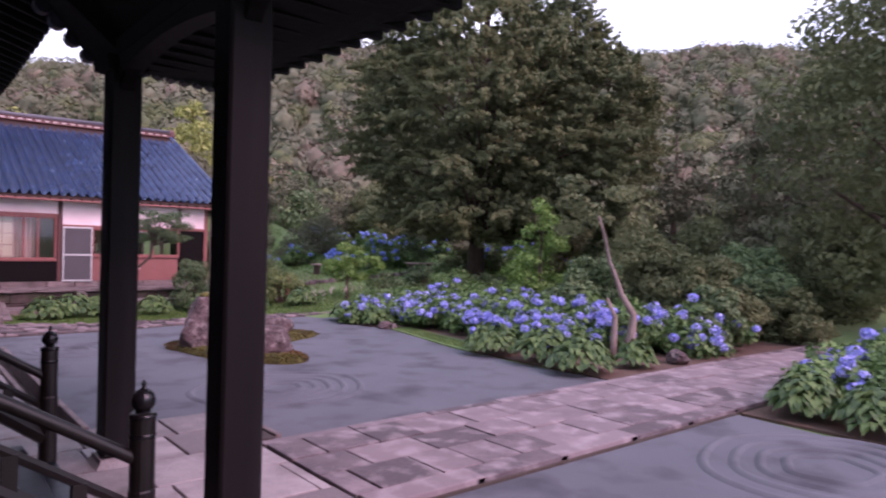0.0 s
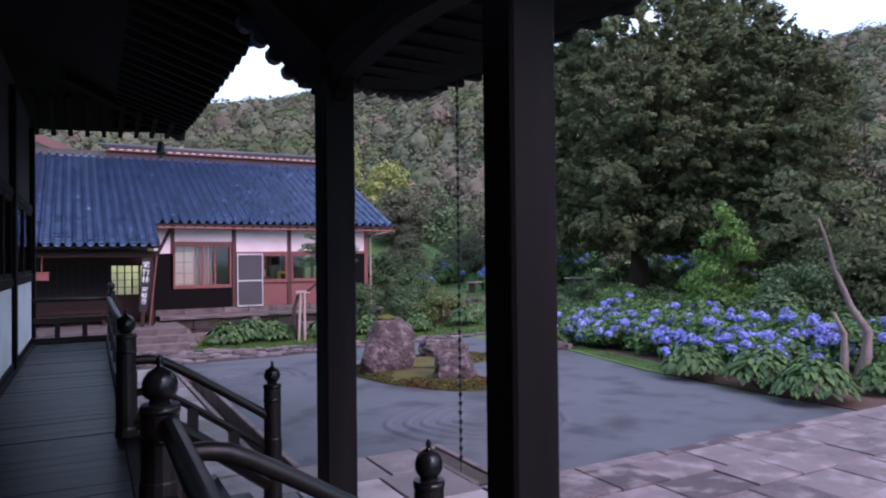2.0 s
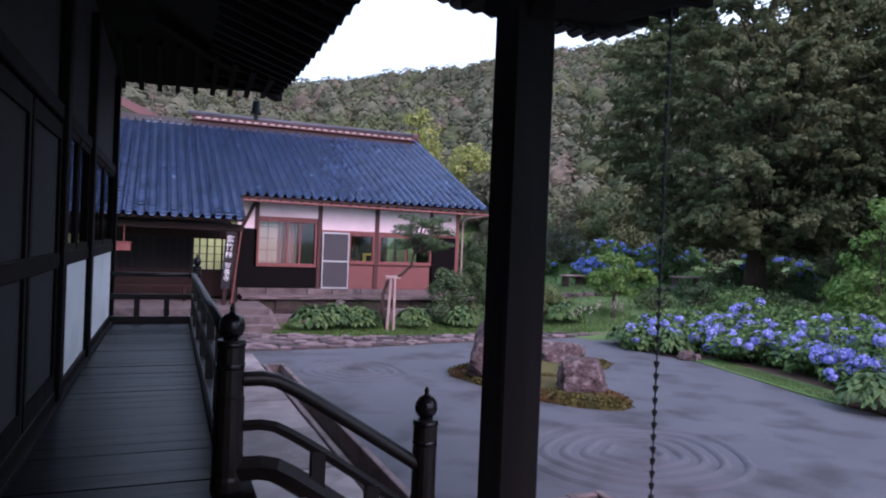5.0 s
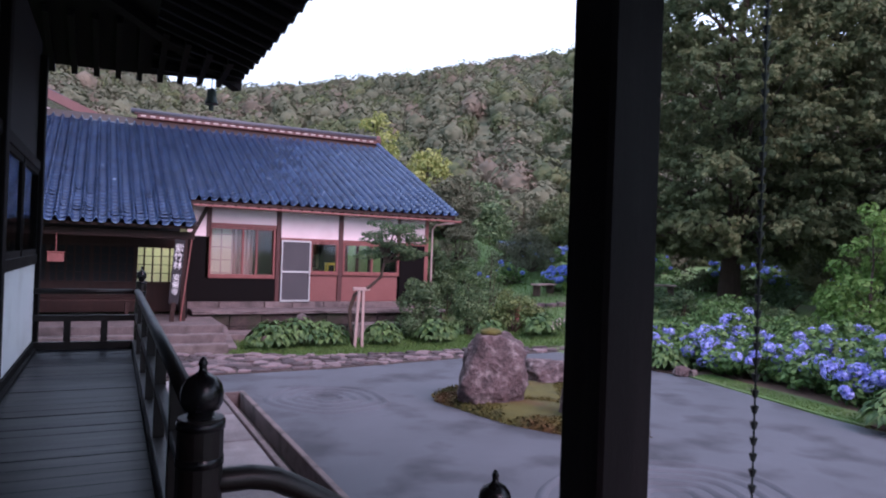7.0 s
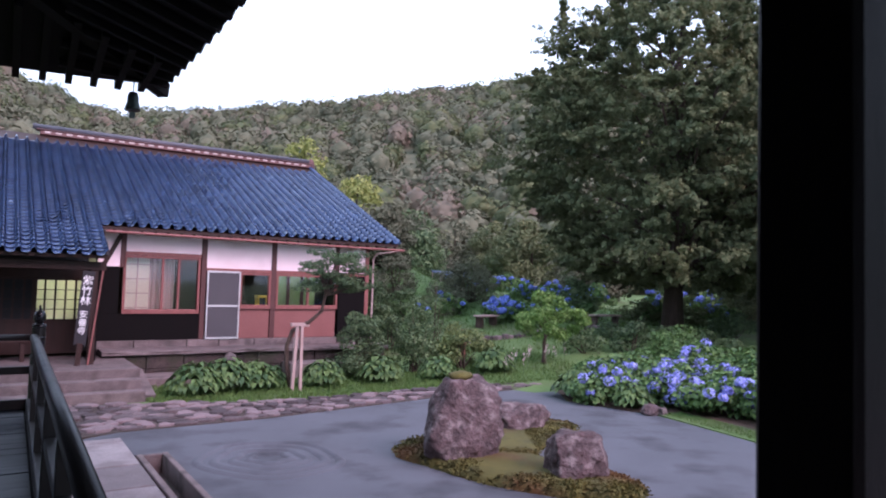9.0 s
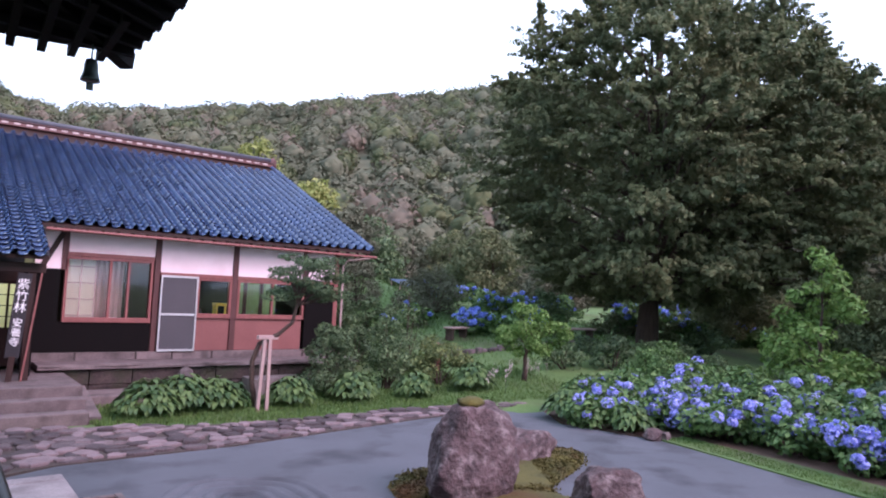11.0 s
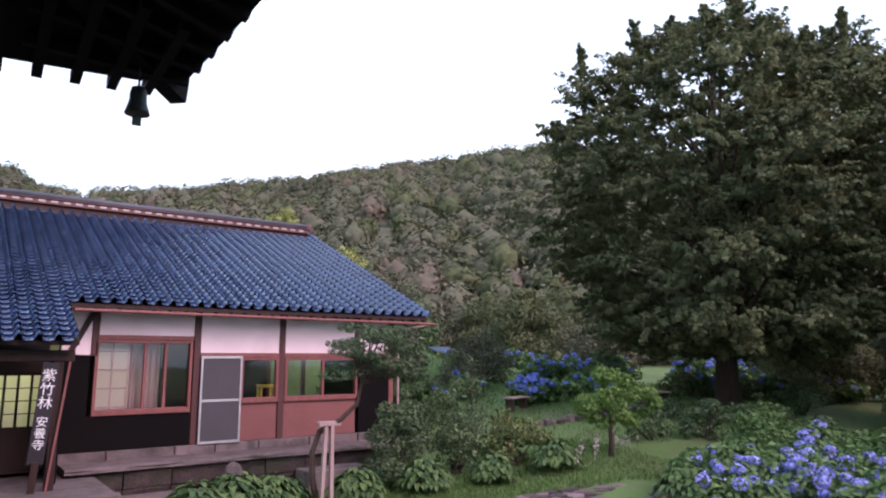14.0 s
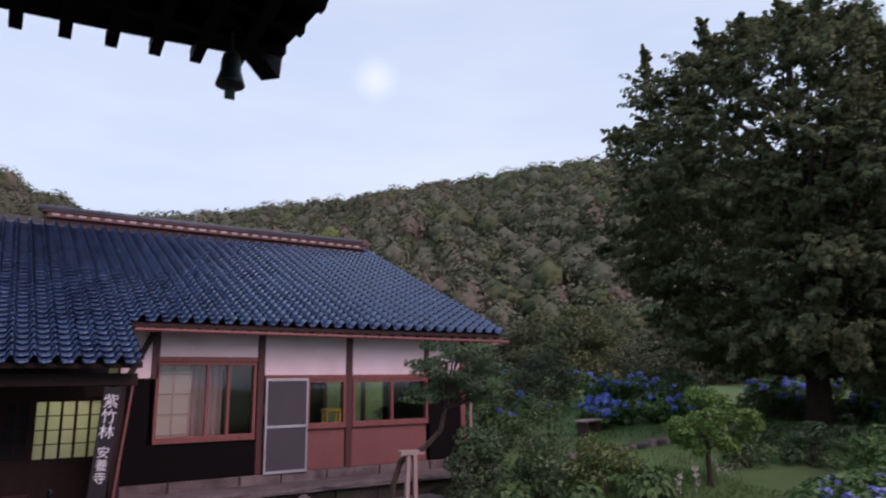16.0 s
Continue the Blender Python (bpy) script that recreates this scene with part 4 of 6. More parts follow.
for i, x0 in enumerate((-2.2, -1.25, -0.3, 0.7)):
    x1 = (-1.25, -0.3, 0.7, 1.72)[i]
    lit = i == 3
    d = thing("sliding_door", "brown wooden lattice sliding door with %s paper panes" % ("lit" if lit else "dark"), "sliding door", "entry sliding doors", at=(x0, EY - 0.02, 0.6))
    w = x1 - x0
    part("lower_panel", boxed(0.05, -0.015, 0.08, w - 0.05, 0.015, 0.72), "brown_wood", d, "brown board panel")
    for a, b, c, e in ((0, 0, 0.05, 1.72), (w - 0.05, 0, w, 1.72), (0.05, 0, w - 0.05, 0.08), (0.05, 0.72, w - 0.05, 0.78), (0.05, 1.66, w - 0.05, 1.72)):
        part("door_frame", boxed(a, -0.02, b, c, 0.02, e, 0.003), "brown_wood", d)
    for k in range(1, 5):
        part("lattice_bar", boxed(w * k / 5 - 0.02, -0.015, 0.78, w * k / 5 + 0.02, 0.004, 1.66), "brown_wood", d)
    for k in range(1, 4):
        part("lattice_bar", boxed(0.05, -0.012, 0.78 + 0.22 * k - 0.008, w - 0.05, 0.002, 0.78 + 0.22 * k + 0.008), "brown_wood", d)
    # Paper panes with no lamp behind are coloured near-black to look unlit.
    part("pane", boxed(0.05, 0.006, 0.78, w - 0.05, 0.014, 1.66), "paper" if lit else "dark_plaster", d, "lit yellowish paper pane" if lit else "dark pane")
entry_lamp = new("entry_lamp", bpy.data.lights.new("entry_lamp", "POINT"))
entry_lamp.data.energy, entry_lamp.data.color, entry_lamp.data.shadow_soft_size = 50, (1.0, 0.92, 0.55), 0.15
entry_lamp.location = (1.2, 25.2, 2.2)
bench = thing("bench", "dark timber bench before the entry doors", "bench", at=(-0.3, 23.4, 0.54))
part("bench_top", boxed(-1.6, -0.2, 0.4, 1.0, 0.2, 0.45, 0.006), "brown_wood", bench)
for x in (-1.4, 0.8):
    part("leg", boxed(x - 0.04, -0.17, 0, x + 0.04, 0.17, 0.4), "brown_wood", bench)

# sign board with brushed characters
sign = thing("sign_board", "tall dark sign board with white brushed characters on a post", "sign")
sign.matrix_basis = pose(1.43, 22.28, 0.54, 0, 4, 0)
part("board", boxed(-0.115, -0.015, 0.42, 0.115, 0.015, 1.95, 0.004), "sign_board", sign)
part("post", boxed(-0.05, -0.05, 0, 0.05, -0.016, 0.45, 0.004), "brown_wood", sign)
part("side_rail", beam_between(bmesh.new(), (0.2, 0, 0.0), (0.26, 0, 1.98), 0.022, 0.03), "red_wood", sign)
WORDS = [("紫", 1.74, 0.21), ("竹", 1.53, 0.21), ("林", 1.32, 0.21), ("安", 1.04, 0.17), ("養", 0.87, 0.17), ("寺", 0.7, 0.17)]
for ch, z, s in WORDS:
    cu = bpy.data.curves.new("character", "FONT")
    cu.body, cu.size, cu.align_x, cu.align_y, cu.extrude = ch, s, "CENTER", "CENTER", 0.002
    cu.materials.append(M["white_paint"])
    ob = new("character", cu)
    ob.parent = sign
    ob.matrix_basis = pose(0, -0.02, z, 90, 0, 0)

# entry landing and steps
steps = thing("stone_steps", "three worn concrete steps up to the house entry", "steps", kind="structure")
for i, (y0, z) in enumerate(((20.75, 0.18), (21.1, 0.36), (21.45, 0.54))):
    part("step", boxed(-3.2, y0, -0.05 if i == 0 else z - 0.2, 2.5 + 0.0 * i, (21.1, 21.45, EY)[i], z, 0.015), "concrete", steps)
part("cheek", beam_between(bmesh.new(), (2.6, 20.8, 0.03), (2.6, 22.4, 0.35), 0.2, 0.12), "concrete", steps)
wall_box = thing("letter_box", "small reddish wooden box on the entry wall", "box", at=(-1.0, 22.3, 2.0))
part("box_body", boxed(-0.16, -0.08, -0.1, 0.16, 0.08, 0.1, 0.005), "red_wood", wall_box)
part("box_lid", boxed(-0.18, -0.1, 0.1, 0.18, 0.1, 0.125, 0.004), "red_wood", wall_box)
part("hanger", boxed(-0.01, -0.01, 0.12, 0.01, 0.01, 0.55), "red_wood", wall_box)

# gutter and downpipe along the eaves
pipe = thing("rain_gutter", "thin red-brown eaves gutter with a downpipe", "gutter")
part("gutter_run", tube(bmesh.new(), [(2.0, 23.56, 3.41), (6, 23.56, 3.39), (9.85, 23.56, 3.37)], 0.032, 8), "red_wood", pipe)
part("downpipe", tube(bmesh.new(), [(9.85, 23.56, 3.36), (9.2, 24.0, 3.25), (9.14, 24.1, 3.1), (9.14, 24.1, 0.6)], 0.03, 8), "pale_wood", pipe)

# roof boards, ridge and the second roof behind
RX0, RX1, RYR = -7.2, 9.75, 30.8
bm = bmesh.new()


def slab_quad(bm, pts, thick):
    low = [bm.verts.new((x, y, z - thick)) for x, y, z in pts]
    top = [bm.verts.new(p) for p in pts]
    bm.faces.new(top)
    bm.faces.new(low[::-1])
    n = len(pts)
    for i in range(n):
        bm.faces.new((low[i], low[(i + 1) % n], top[(i + 1) % n], top[i]))


slab_quad(bm, [(1.9, 23.66, roof_z(23.66)), (RX1 - 0.05, 23.66, roof_z(23.66)), (RX1 - 0.05, RYR, roof_z(RYR)), (RX0, RYR, roof_z(RYR)), (RX0, 22.04, roof_z(22.04)), (1.9, 22.04, roof_z(22.04))], 0.07)
slab_quad(bm, [(RX0, RYR, roof_z(RYR)), (RX1, RYR, roof_z(RYR)), (RX1, 37.5, roof_z(24.1)), (RX0, 37.5, roof_z(24.1))], 0.1)
house_part("roof", bm, "brown_wood", "timber roof deck under blue glazed tiles")
for i in range(26):
    x = 2.2 + i * 0.3
    house_part("eave_rafter", beam_between(bmesh.new(), (x, 23.8, roof_z(23.8) - 0.14), (x, FY, roof_z(FY) - 0.14), 0.05, 0.07), "brown_wood")
ridge = part("ridge", boxed(0.9, RYR - 0.13, roof_z(RYR), RX1 + 0.05, RYR + 0.13, roof_z(RYR) + 0.13, 0.02), "ridge_tile", house, "red-brown ridge courses")
part("ridge_course", boxed(0.8, RYR - 0.17, roof_z(RYR) + 0.13, RX1 + 0.08, RYR + 0.17, roof_z(RYR) + 0.17, 0.01), "ridge_tile", ridge)
part("ridge_cap", tube(bmesh.new(), [(0.7, RYR, roof_z(RYR) + 0.25), (4, RYR, roof_z(RYR) + 0.235), (RX1 + 0.1, RYR, roof_z(RYR) + 0.25)], 0.085, 10), "dark_cap", ridge, "weathered dark ridge cap", True)
part("ridge_end", lathe(bmesh.new(), [(0.12, 0.0), (0.15, 0.08), (0.13, 0.27), (0.05, 0.37)], 8, (RX1 + 0.08, RYR, roof_z(RYR))), "ridge_tile", ridge)
pale = mesh_of(boxed(-0.085, -0.012, -0.03, 0.085, 0, 0.03, 0.004), "ridge_white", name="pale_tile")
for i in range(29):
    ob = part("pale_tile", pale, "ridge_white", ridge)
    ob.location = (1.1 + i * 0.3, RYR - 0.13, roof_z(RYR) + 0.085)
wing = thing("wing_roof", "red-brown gabled roof of a further wing behind the house", "roof", kind="structure")
part("gable_wall", sheet_mesh("gable_wall", [(-8, 32, 5.5), (0.2, 32, 5.9), (-3.4, 32, 7.7), (-8, 32.2, 5.5), (0.2, 32.2, 5.9), (-3.4, 32.2, 7.7)], [(0, 1, 2), (5, 4, 3), (1, 4, 5, 2), (0, 2, 5, 3), (0, 3, 4, 1)], "house_plaster"), "house_plaster", wing)
part("verge_board", beam_between(bmesh.new(), (0.6, 31.8, 6.3), (-3.4, 31.8, 8.0), 0.25, 0.3), "ridge_tile", wing)
part("roof_slope", sheet_mesh("roof_slope", [(0.6, 31.7, 6.45), (-3.4, 31.7, 8.2), (-3.4, 40, 8.2), (0.6, 40, 6.45), (0.6, 31.7, 6.3), (-3.4, 31.7, 8.05), (-3.4, 40, 8.05), (0.6, 40, 6.3)], [(0, 3, 2, 1), (4, 5, 6, 7), (0, 1, 5, 4), (3, 0, 4, 7), (2, 3, 7, 6), (1, 2, 6, 5)], "tile"), "tile", wing)

# ---- rocks and moss island ----
def rock(x, y, sx, sy, h, seed, rz, label, cuts=7, moss=False):
    """A boulder: a rounded block cut by random planes, then roughened."""
    rg = random.Random(seed)
    bm = bmesh.new()
    bmesh.ops.create_icosphere(bm, subdivisions=5, radius=1)
    planes = []
    for _ in range(cuts):
        d = Vector((rg.gauss(0, 1), rg.gauss(0, 1), rg.gauss(0.2, 0.5))).normalized()
        planes.append((d, rg.uniform(0.62, 0.86)))
    for v in bm.verts:
        p = v.co.copy()
        p = Vector([math.copysign(abs(c) ** 0.72, c) for c in p])
        for d, k in planes:
            e = p.dot(d) - k
            if e > 0:
                p -= d * e * 0.9
        n = noise.fractal(p * 2.2 + Vector((seed, 0, 0)), 1.0, 2.0, 5)
        p *= 1 + 0.11 * n
        p += Vector(v.co) * (0.035 * noise.noise(p * 8) - 0.05 * max(0.0, 0.16 - abs(noise.noise(p * 2.6 + Vector((0, seed, 0))))))
        v.co = Vector((p.x * sx, p.y * sy, (p.z * 0.5 + 0.44) * h * 1.08))
    t = thing("garden_rock", label, "rock", "rocks of the moss island", at=(x, y, 0), rz=rz)
    peak = max(v.co.z for v in bm.verts)
    part("stone", bm, "rock", t, smooth=True)
    if moss:
        bm = bmesh.new()
        bmesh.ops.create_icosphere(bm, subdivisions=3, radius=1)
        for v in bm.verts:
            k = 1 + 0.2 * noise.noise(v.co * 3)
            v.co = Vector((v.co.x * 0.2 * k, v.co.y * 0.15 * k, v.co.z * 0.07 * k))
        ob = part("moss_cap", bm, "moss", t, "tuft of yellow-brown moss on top", True)
        ob.location = (0.0, -0.04, peak - 0.02)
    return t


rock(5.38, 14.3, 0.64, 0.58, 1.12, 11, 20, "large mottled grey-pink boulder with a moss tuft on top", moss=True)
rock(6.1, 12.65, 0.44, 0.36, 0.64, 23, -25, "smaller angular mottled boulder in the moss")
rock(7.3, 15.3, 0.55, 0.42, 0.56, 31, 10, "low rounded pinkish boulder behind the large one")
bm = bmesh.new()
island = [(4.72, 14.85), (4.82, 14.2), (4.95, 13.5), (5.1, 13.0), (5.5, 12.3), (5.9, 11.9), (6.3, 11.8), (6.6, 12.1), (6.65, 12.7), (6.4, 13.3), (6.45, 13.8), (6.9, 14.2), (7.6, 14.5), (8.3, 14.9), (8.5, 15.3), (8.0, 15.8), (7.0, 15.9), (6.0, 15.6), (5.2, 15.4)]
sm = []
for i in range(len(island)):
    p0, p1, p2, p3 = (Vector(island[(i + k) % len(island)]) for k in (-1, 0, 1, 2))
    for t in (0, 0.25, 0.5, 0.75):
        sm.append(0.5 * ((2 * p1) + (p2 - p0) * t + (2 * p0 - 5 * p1 + 4 * p2 - p3) * t * t + (3 * p1 - p0 - 3 * p2 + p3) * t ** 3))
mid = [Vector((6.0, 12.6)), Vector((5.5, 14.2)), Vector((7.2, 15.0))]
rings = []
for k, (f, z) in enumerate(((1.0, -0.02), (0.97, 0.05), (0.9, 0.09), (0.75, 0.12), (0.5, 0.14), (0.2, 0.15))):
    row = []
    for p in sm:
        c = min(mid, key=lambda m: (m - p).length)
        q = c + (p - c) * f
        row.append(bm.verts.new((q.x + 0.02 * noise.noise(Vector((q.x * 6, q.y * 6, k))), q.y + 0.02 * noise.noise(Vector((q.y * 6, q.x * 6, k))), z + (0.03 * noise.noise(Vector((q.x * 3, q.y * 3, 0))) if k else 0))))
    rings.append(row)
for a, b in zip(rings, rings[1:]):
    for i in range(len(sm)):
        bm.faces.new((a[i], a[(i + 1) % len(sm)], b[(i + 1) % len(sm)], b[i]))
bm.faces.new(rings[-1])
bmesh.ops.recalc_face_normals(bm, faces=bm.faces)
tagged(part("moss_island", bm, "moss", None, smooth=True), "low mound of brown-green moss round the garden rocks", "moss", kind="structure")

rgm = np.random.default_rng(4)
pts = []
for _ in range(9000):
    p = sm[rgm.integers(len(sm))]
    c = min(mid, key=lambda m: (m - p).length)
    f = math.sqrt(rgm.random())
    q = c + (p - c) * f + Vector((rgm.normal(0, 0.04), rgm.normal(0, 0.04)))
    pts.append((q.x, q.y, np.interp(f, [0, 0.75, 0.9, 0.97, 1.02], [0.15, 0.125, 0.095, 0.055, 0.0])))
pts = np.array(pts)
tagged(new("moss_tufts", leaves("moss_tufts", pts, rgm.normal(0, 1, pts.shape) + (0, 0, 0.6), 0.06, "moss", rgm, 0.5)), "short uneven moss tufts on the mound", "moss", kind="stuff")


# ---- plants ----
def cluster_leaves(name, blobs, per, size, mat, seed, droop=0.3, up=0.35, aspect=0.55, shell=0.75, jitter=0.45, fringe=0.8):
    """Leaves over the outer part of many overlapping clumps. blobs: centre and radii."""
    rg = np.random.default_rng(seed)
    cs, ns = [], []
    mean = sum(b[1][0] * b[1][1] for b in blobs) / len(blobs)
    for c, r in blobs:
        r = np.array(r)
        n = max(8, int(per * min(2.0, r[0] * r[1] / mean)))
        d = rg.normal(0, 1, (n, 3))
        d /= np.linalg.norm(d, axis=1, keepdims=True)
        rad = shell + (1.08 - shell) * rg.random((n, 1)) ** 0.7
        rad += fringe * np.maximum(0, rg.random((n, 1)) - 0.7)
        cs.append(np.array(c) + d * rad * r)
        d2 = d.copy()
        d2[:, 2] += up
        ns.append(d2)
    return leaves(name, np.concatenate(cs), np.concatenate(ns), size, mat, rg, aspect, droop, jitter)


def limbs(bm, base, top, r0, tips, rg, n=8):
    """A tapered, slightly crooked trunk with limbs that run out to the given tips."""
    base, top = Vector(base), Vector(top)
    pts, rad = [], []
    for i in range(n + 1):
        t = i / n
        p = base.lerp(top, t) + Vector((rg.uniform(-1, 1), rg.uniform(-1, 1), 0)) * r0 * 0.5 * math.sin(math.pi * t)
        pts.append(p)
        rad.append(r0 * (1.0 - 0.8 * t) * (1.18 if i == 0 else 1))
    tube(bm, pts, rad, 10)
    for tip in tips:
        tip = Vector(tip)
        k = min(n - 1, max(1, int(n * max(0.12, min(0.92, ((tip.z - base.z) / max(0.1, top.z - base.z)) - 0.12)))))
        s = pts[k]
        mid = s.lerp(tip, 0.5) + Vector((0, 0, 0.06 * (tip - s).length))
        r = rad[k] * 0.45
        tube(bm, [s, mid, tip], [r, r * 0.6, r * 0.2], 5)
    return bm


def tree(name, label, base, height, trunk_r, blobs, per, size, mat, seed, bark="bark", group="", limb_count=24, droop=0.3, aspect=0.55, top=None, shell=0.7, fringe=0.8, jitter=0.45):
    rg = random.Random(seed)
    t = thing(name, label, "tree", group)
    tips = [b[0] for b in rg.sample(blobs, min(limb_count, len(blobs)))]
    top = top or (base[0], base[1], base[2] + height * 0.9)
    part("trunk", limbs(bmesh.new(), base, top, trunk_r, tips, rg), bark, t, smooth=True)
    part("crown", cluster_leaves("crown", blobs, per, size, mat, seed, droop, aspect=aspect, shell=shell, fringe=fringe, jitter=jitter), mat, t)
    return t


def crown_blobs(centre, profile, count, seed, blob=(0.8, 1.4), inner=0.35):
    """Clumps spread over a crown. profile: (height, radius) rows."""
    rg = random.Random(seed)
    hs, rs = [p[0] for p in profile], [p[1] for p in profile]
    out = []
    while len(out) < count:
        h = rg.uniform(hs[0], hs[-1])
        r = float(np.interp(h, hs, rs))
        if rg.random() > (r + 0.3) / (max(rs) + 0.3):
            continue
        a = rg.uniform(0, 2 * math.pi)
        wob = 1 + 0.16 * math.sin(3 * a + seed) + 0.10 * math.sin(5 * a + h)
        k = math.sqrt(rg.uniform(inner, 1)) * wob
        b = rg.uniform(*blob) * (0.55 + 0.45 * r / max(rs))
        out.append(((centre[0] + r * k * math.cos(a), centre[1] + r * k * math.sin(a), h), (b, b, b * 0.62)))
    return out


BIG = (20.5, 22.4)


def sprig_leaves(bases, dirs, lengths, per, width, rg):
    """Leaf places and facings along many short leafy twigs that taper to a point and hang a little."""
    b, d, ln = np.repeat(np.array(bases), per, 0), np.repeat(np.array(dirs), per, 0), np.repeat(np.array(lengths), per)[:, None]
    n = len(b)
    t = rg.random((n, 1)) ** 0.8
    side = rg.normal(0, 1, (n, 3))
    side -= (side * d).sum(1, keepdims=True) * d
    side /= np.linalg.norm(side, axis=1, keepdims=True) + 1e-9
    rad = width * ln * (1 - 0.8 * t) * np.sqrt(rg.random((n, 1)))
    c = b + d * ln * t + side * rad
    c[:, 2] -= (0.22 * ln * t * t)[:, 0]
    nn = 0.45 * side + 0.7 * d + np.array((0, 0, 0.3))
    return c, nn


def big_crown():
    """Two joined crowns of leafy tufts, with gaps between them, upright leaders and a thinner inside."""
    rr, rg = random.Random(5), np.random.default_rng(5)
    bases, dirs, lengths, tips = [], [], [], []
    fill = []
    for (cx, cy), prof, count, seed in (
            ((20.6, 22.3), [(2.6, 2.2), (3.3, 4.0), (4.8, 5.0), (6.5, 5.4), (9.0, 5.3), (10.8, 4.7), (12.0, 3.6), (13.0, 2.3), (13.8, 1.1), (14.2, 0.4)], 470, 1.0),
            ((22.6, 19.3), [(3.0, 2.2), (4.5, 3.4), (7.0, 3.9), (9.0, 3.5), (10.5, 2.5), (12.0, 1.2), (13.0, 0.4)], 200, 4.0)):
        hs, rs = [p[0] for p in prof], [p[1] for p in prof]
        made, tries = 0, 0
        while made < count and tries < 40000:
            tries += 1
            h = rr.uniform(hs[0], hs[-1])
            r = float(np.interp(h, hs, rs))
            if rr.random() > (r + 0.5) / (max(rs) + 0.5):
                continue
            a = rr.uniform(0, 2 * math.pi)
            # boughs run out in storeys; between them the crown falls back into shade
            storey = noise.noise(Vector((2.2 * math.cos(a) + seed, 2.2 * math.sin(a), h * 0.75)))
            r *= 1 + 0.26 * storey + 0.07 * math.sin(5 * a + seed)
            if storey < -0.28:
                r *= 0.86
            k = rr.uniform(0.8, 1.0)
            out = Vector((math.cos(a), math.sin(a), 0.1 + 0.5 * max(0.0, (h - 8) / 6)))
            c = Vector((cx + r * k * math.cos(a), cy + r * k * math.sin(a), h))
            if any((c - q).length < 0.78 for q in tips):
                continue
            tips.append(c)
            size = rr.uniform(0.6, 1.15)
            for q in range(9):
                dv = (out + Vector((rr.gauss(0, 0.6), rr.gauss(0, 0.6), 0.25 + rr.gauss(0, 0.3)))).normalized()
                bases.append(c - out * 0.25 + Vector((rr.gauss(0, 0.2), rr.gauss(0, 0.2), rr.gauss(0, 0.12))) * size)
                dirs.append(dv)
                lengths.append(size * rr.uniform(0.6, 1.1))
            made += 1
        for _ in range(14000 if seed < 2 else 6000):
            h = rr.uniform(hs[0] + 0.3, 11.0)
            r = float(np.interp(h, hs, rs)) * math.sqrt(rr.uniform(0.05, 0.6))
            a = rr.uniform(0, 2 * math.pi)
            fill.append((cx + r * math.cos(a), cy + r * math.sin(a), h))
    leaders = ((-5.3, 0.3, 9.0, 11.3), (-4.1, -0.6, 10.6, 13.7), (-2.9, 0.8, 11.0, 13.4), (-2.2, -0.8, 11.6, 14.2), (-1.0, 0.4, 12.2, 14.7), (0.1, -0.9, 12.0, 14.3), (1.07, 0.0, 12.2, 15.3), (1.6, 0.9, 11.5, 14.2),
               (2.4, -0.5, 10.8, 13.1), (3.2, 0.6, 10.6, 13.5), (4.2, 0.0, 10.2, 14.0), (5.1, -0.6, 9.2, 11.8), (6.0, 0.4, 8.6, 11.1), (6.7, -0.3, 8.0, 10.4), (7.4, 0.2, 7.2, 9.5))
    for lat, deep, z0, z1 in leaders:
        x, y = BIG[0] + 0.546 * lat + 0.838 * deep, BIG[1] - 0.838 * lat + 0.546 * deep
        tips.append(Vector((x, y, z1 - 0.3)))
        n = int(11 * (z1 - z0))
        for i in range(n):
            t = (i + rr.random()) / n
            a = rr.uniform(0, 2 * math.pi)
            bases.append((x, y, z0 + (z1 - z0) * t * 0.93))
            dirs.append(Vector((math.cos(a), math.sin(a), 0.7 + 1.6 * t)).normalized())
            lengths.append((0.35 + 1.05 * (1 - t) ** 0.9) * rr.uniform(0.7, 1.1))
    c, nn = sprig_leaves(bases, dirs, lengths, 44, 0.25, rg)
    fill = np.array(fill)
    c = np.concatenate([c, fill])
    nn = np.concatenate([nn, rg.normal(0, 1, fill.shape) + (0, 0, 0.5)])
    return leaves("crown", c, nn, 0.15, "leaf_big", rg, 0.6, 0.5, 0.28), tips


crown_mesh, crown_tips = big_crown()
t = thing("broad_tree", "large dark green broad-crowned tree at the garden edge", "tree")
rg = random.Random(51)
part("trunk", limbs(bmesh.new(), (*BIG, ground_height(*BIG) - 0.05), (20.7, 22.2, 13.6), 0.36, [p.lerp(Vector((*BIG, p.z)), 0.12) for p in rg.sample(crown_tips, 110)], rg), "bark", t, smooth=True)
part("crown", crown_mesh, "leaf_big", t)
# dark tree beyond the path
blobs = crown_blobs((22.9, 5.6), [(1.5, 2.2), (3.5, 3.6), (7, 4.2), (11, 3.4), (14.5, 1.2)], 130, 8, (0.8, 1.4))
tree("dark_tree", "tall dark green tree beside the path", (22.9, 5.6, 0.3), 13, 0.35, blobs, 260, 0.2, "leaf_big", 8, limb_count=30, droop=0.5)
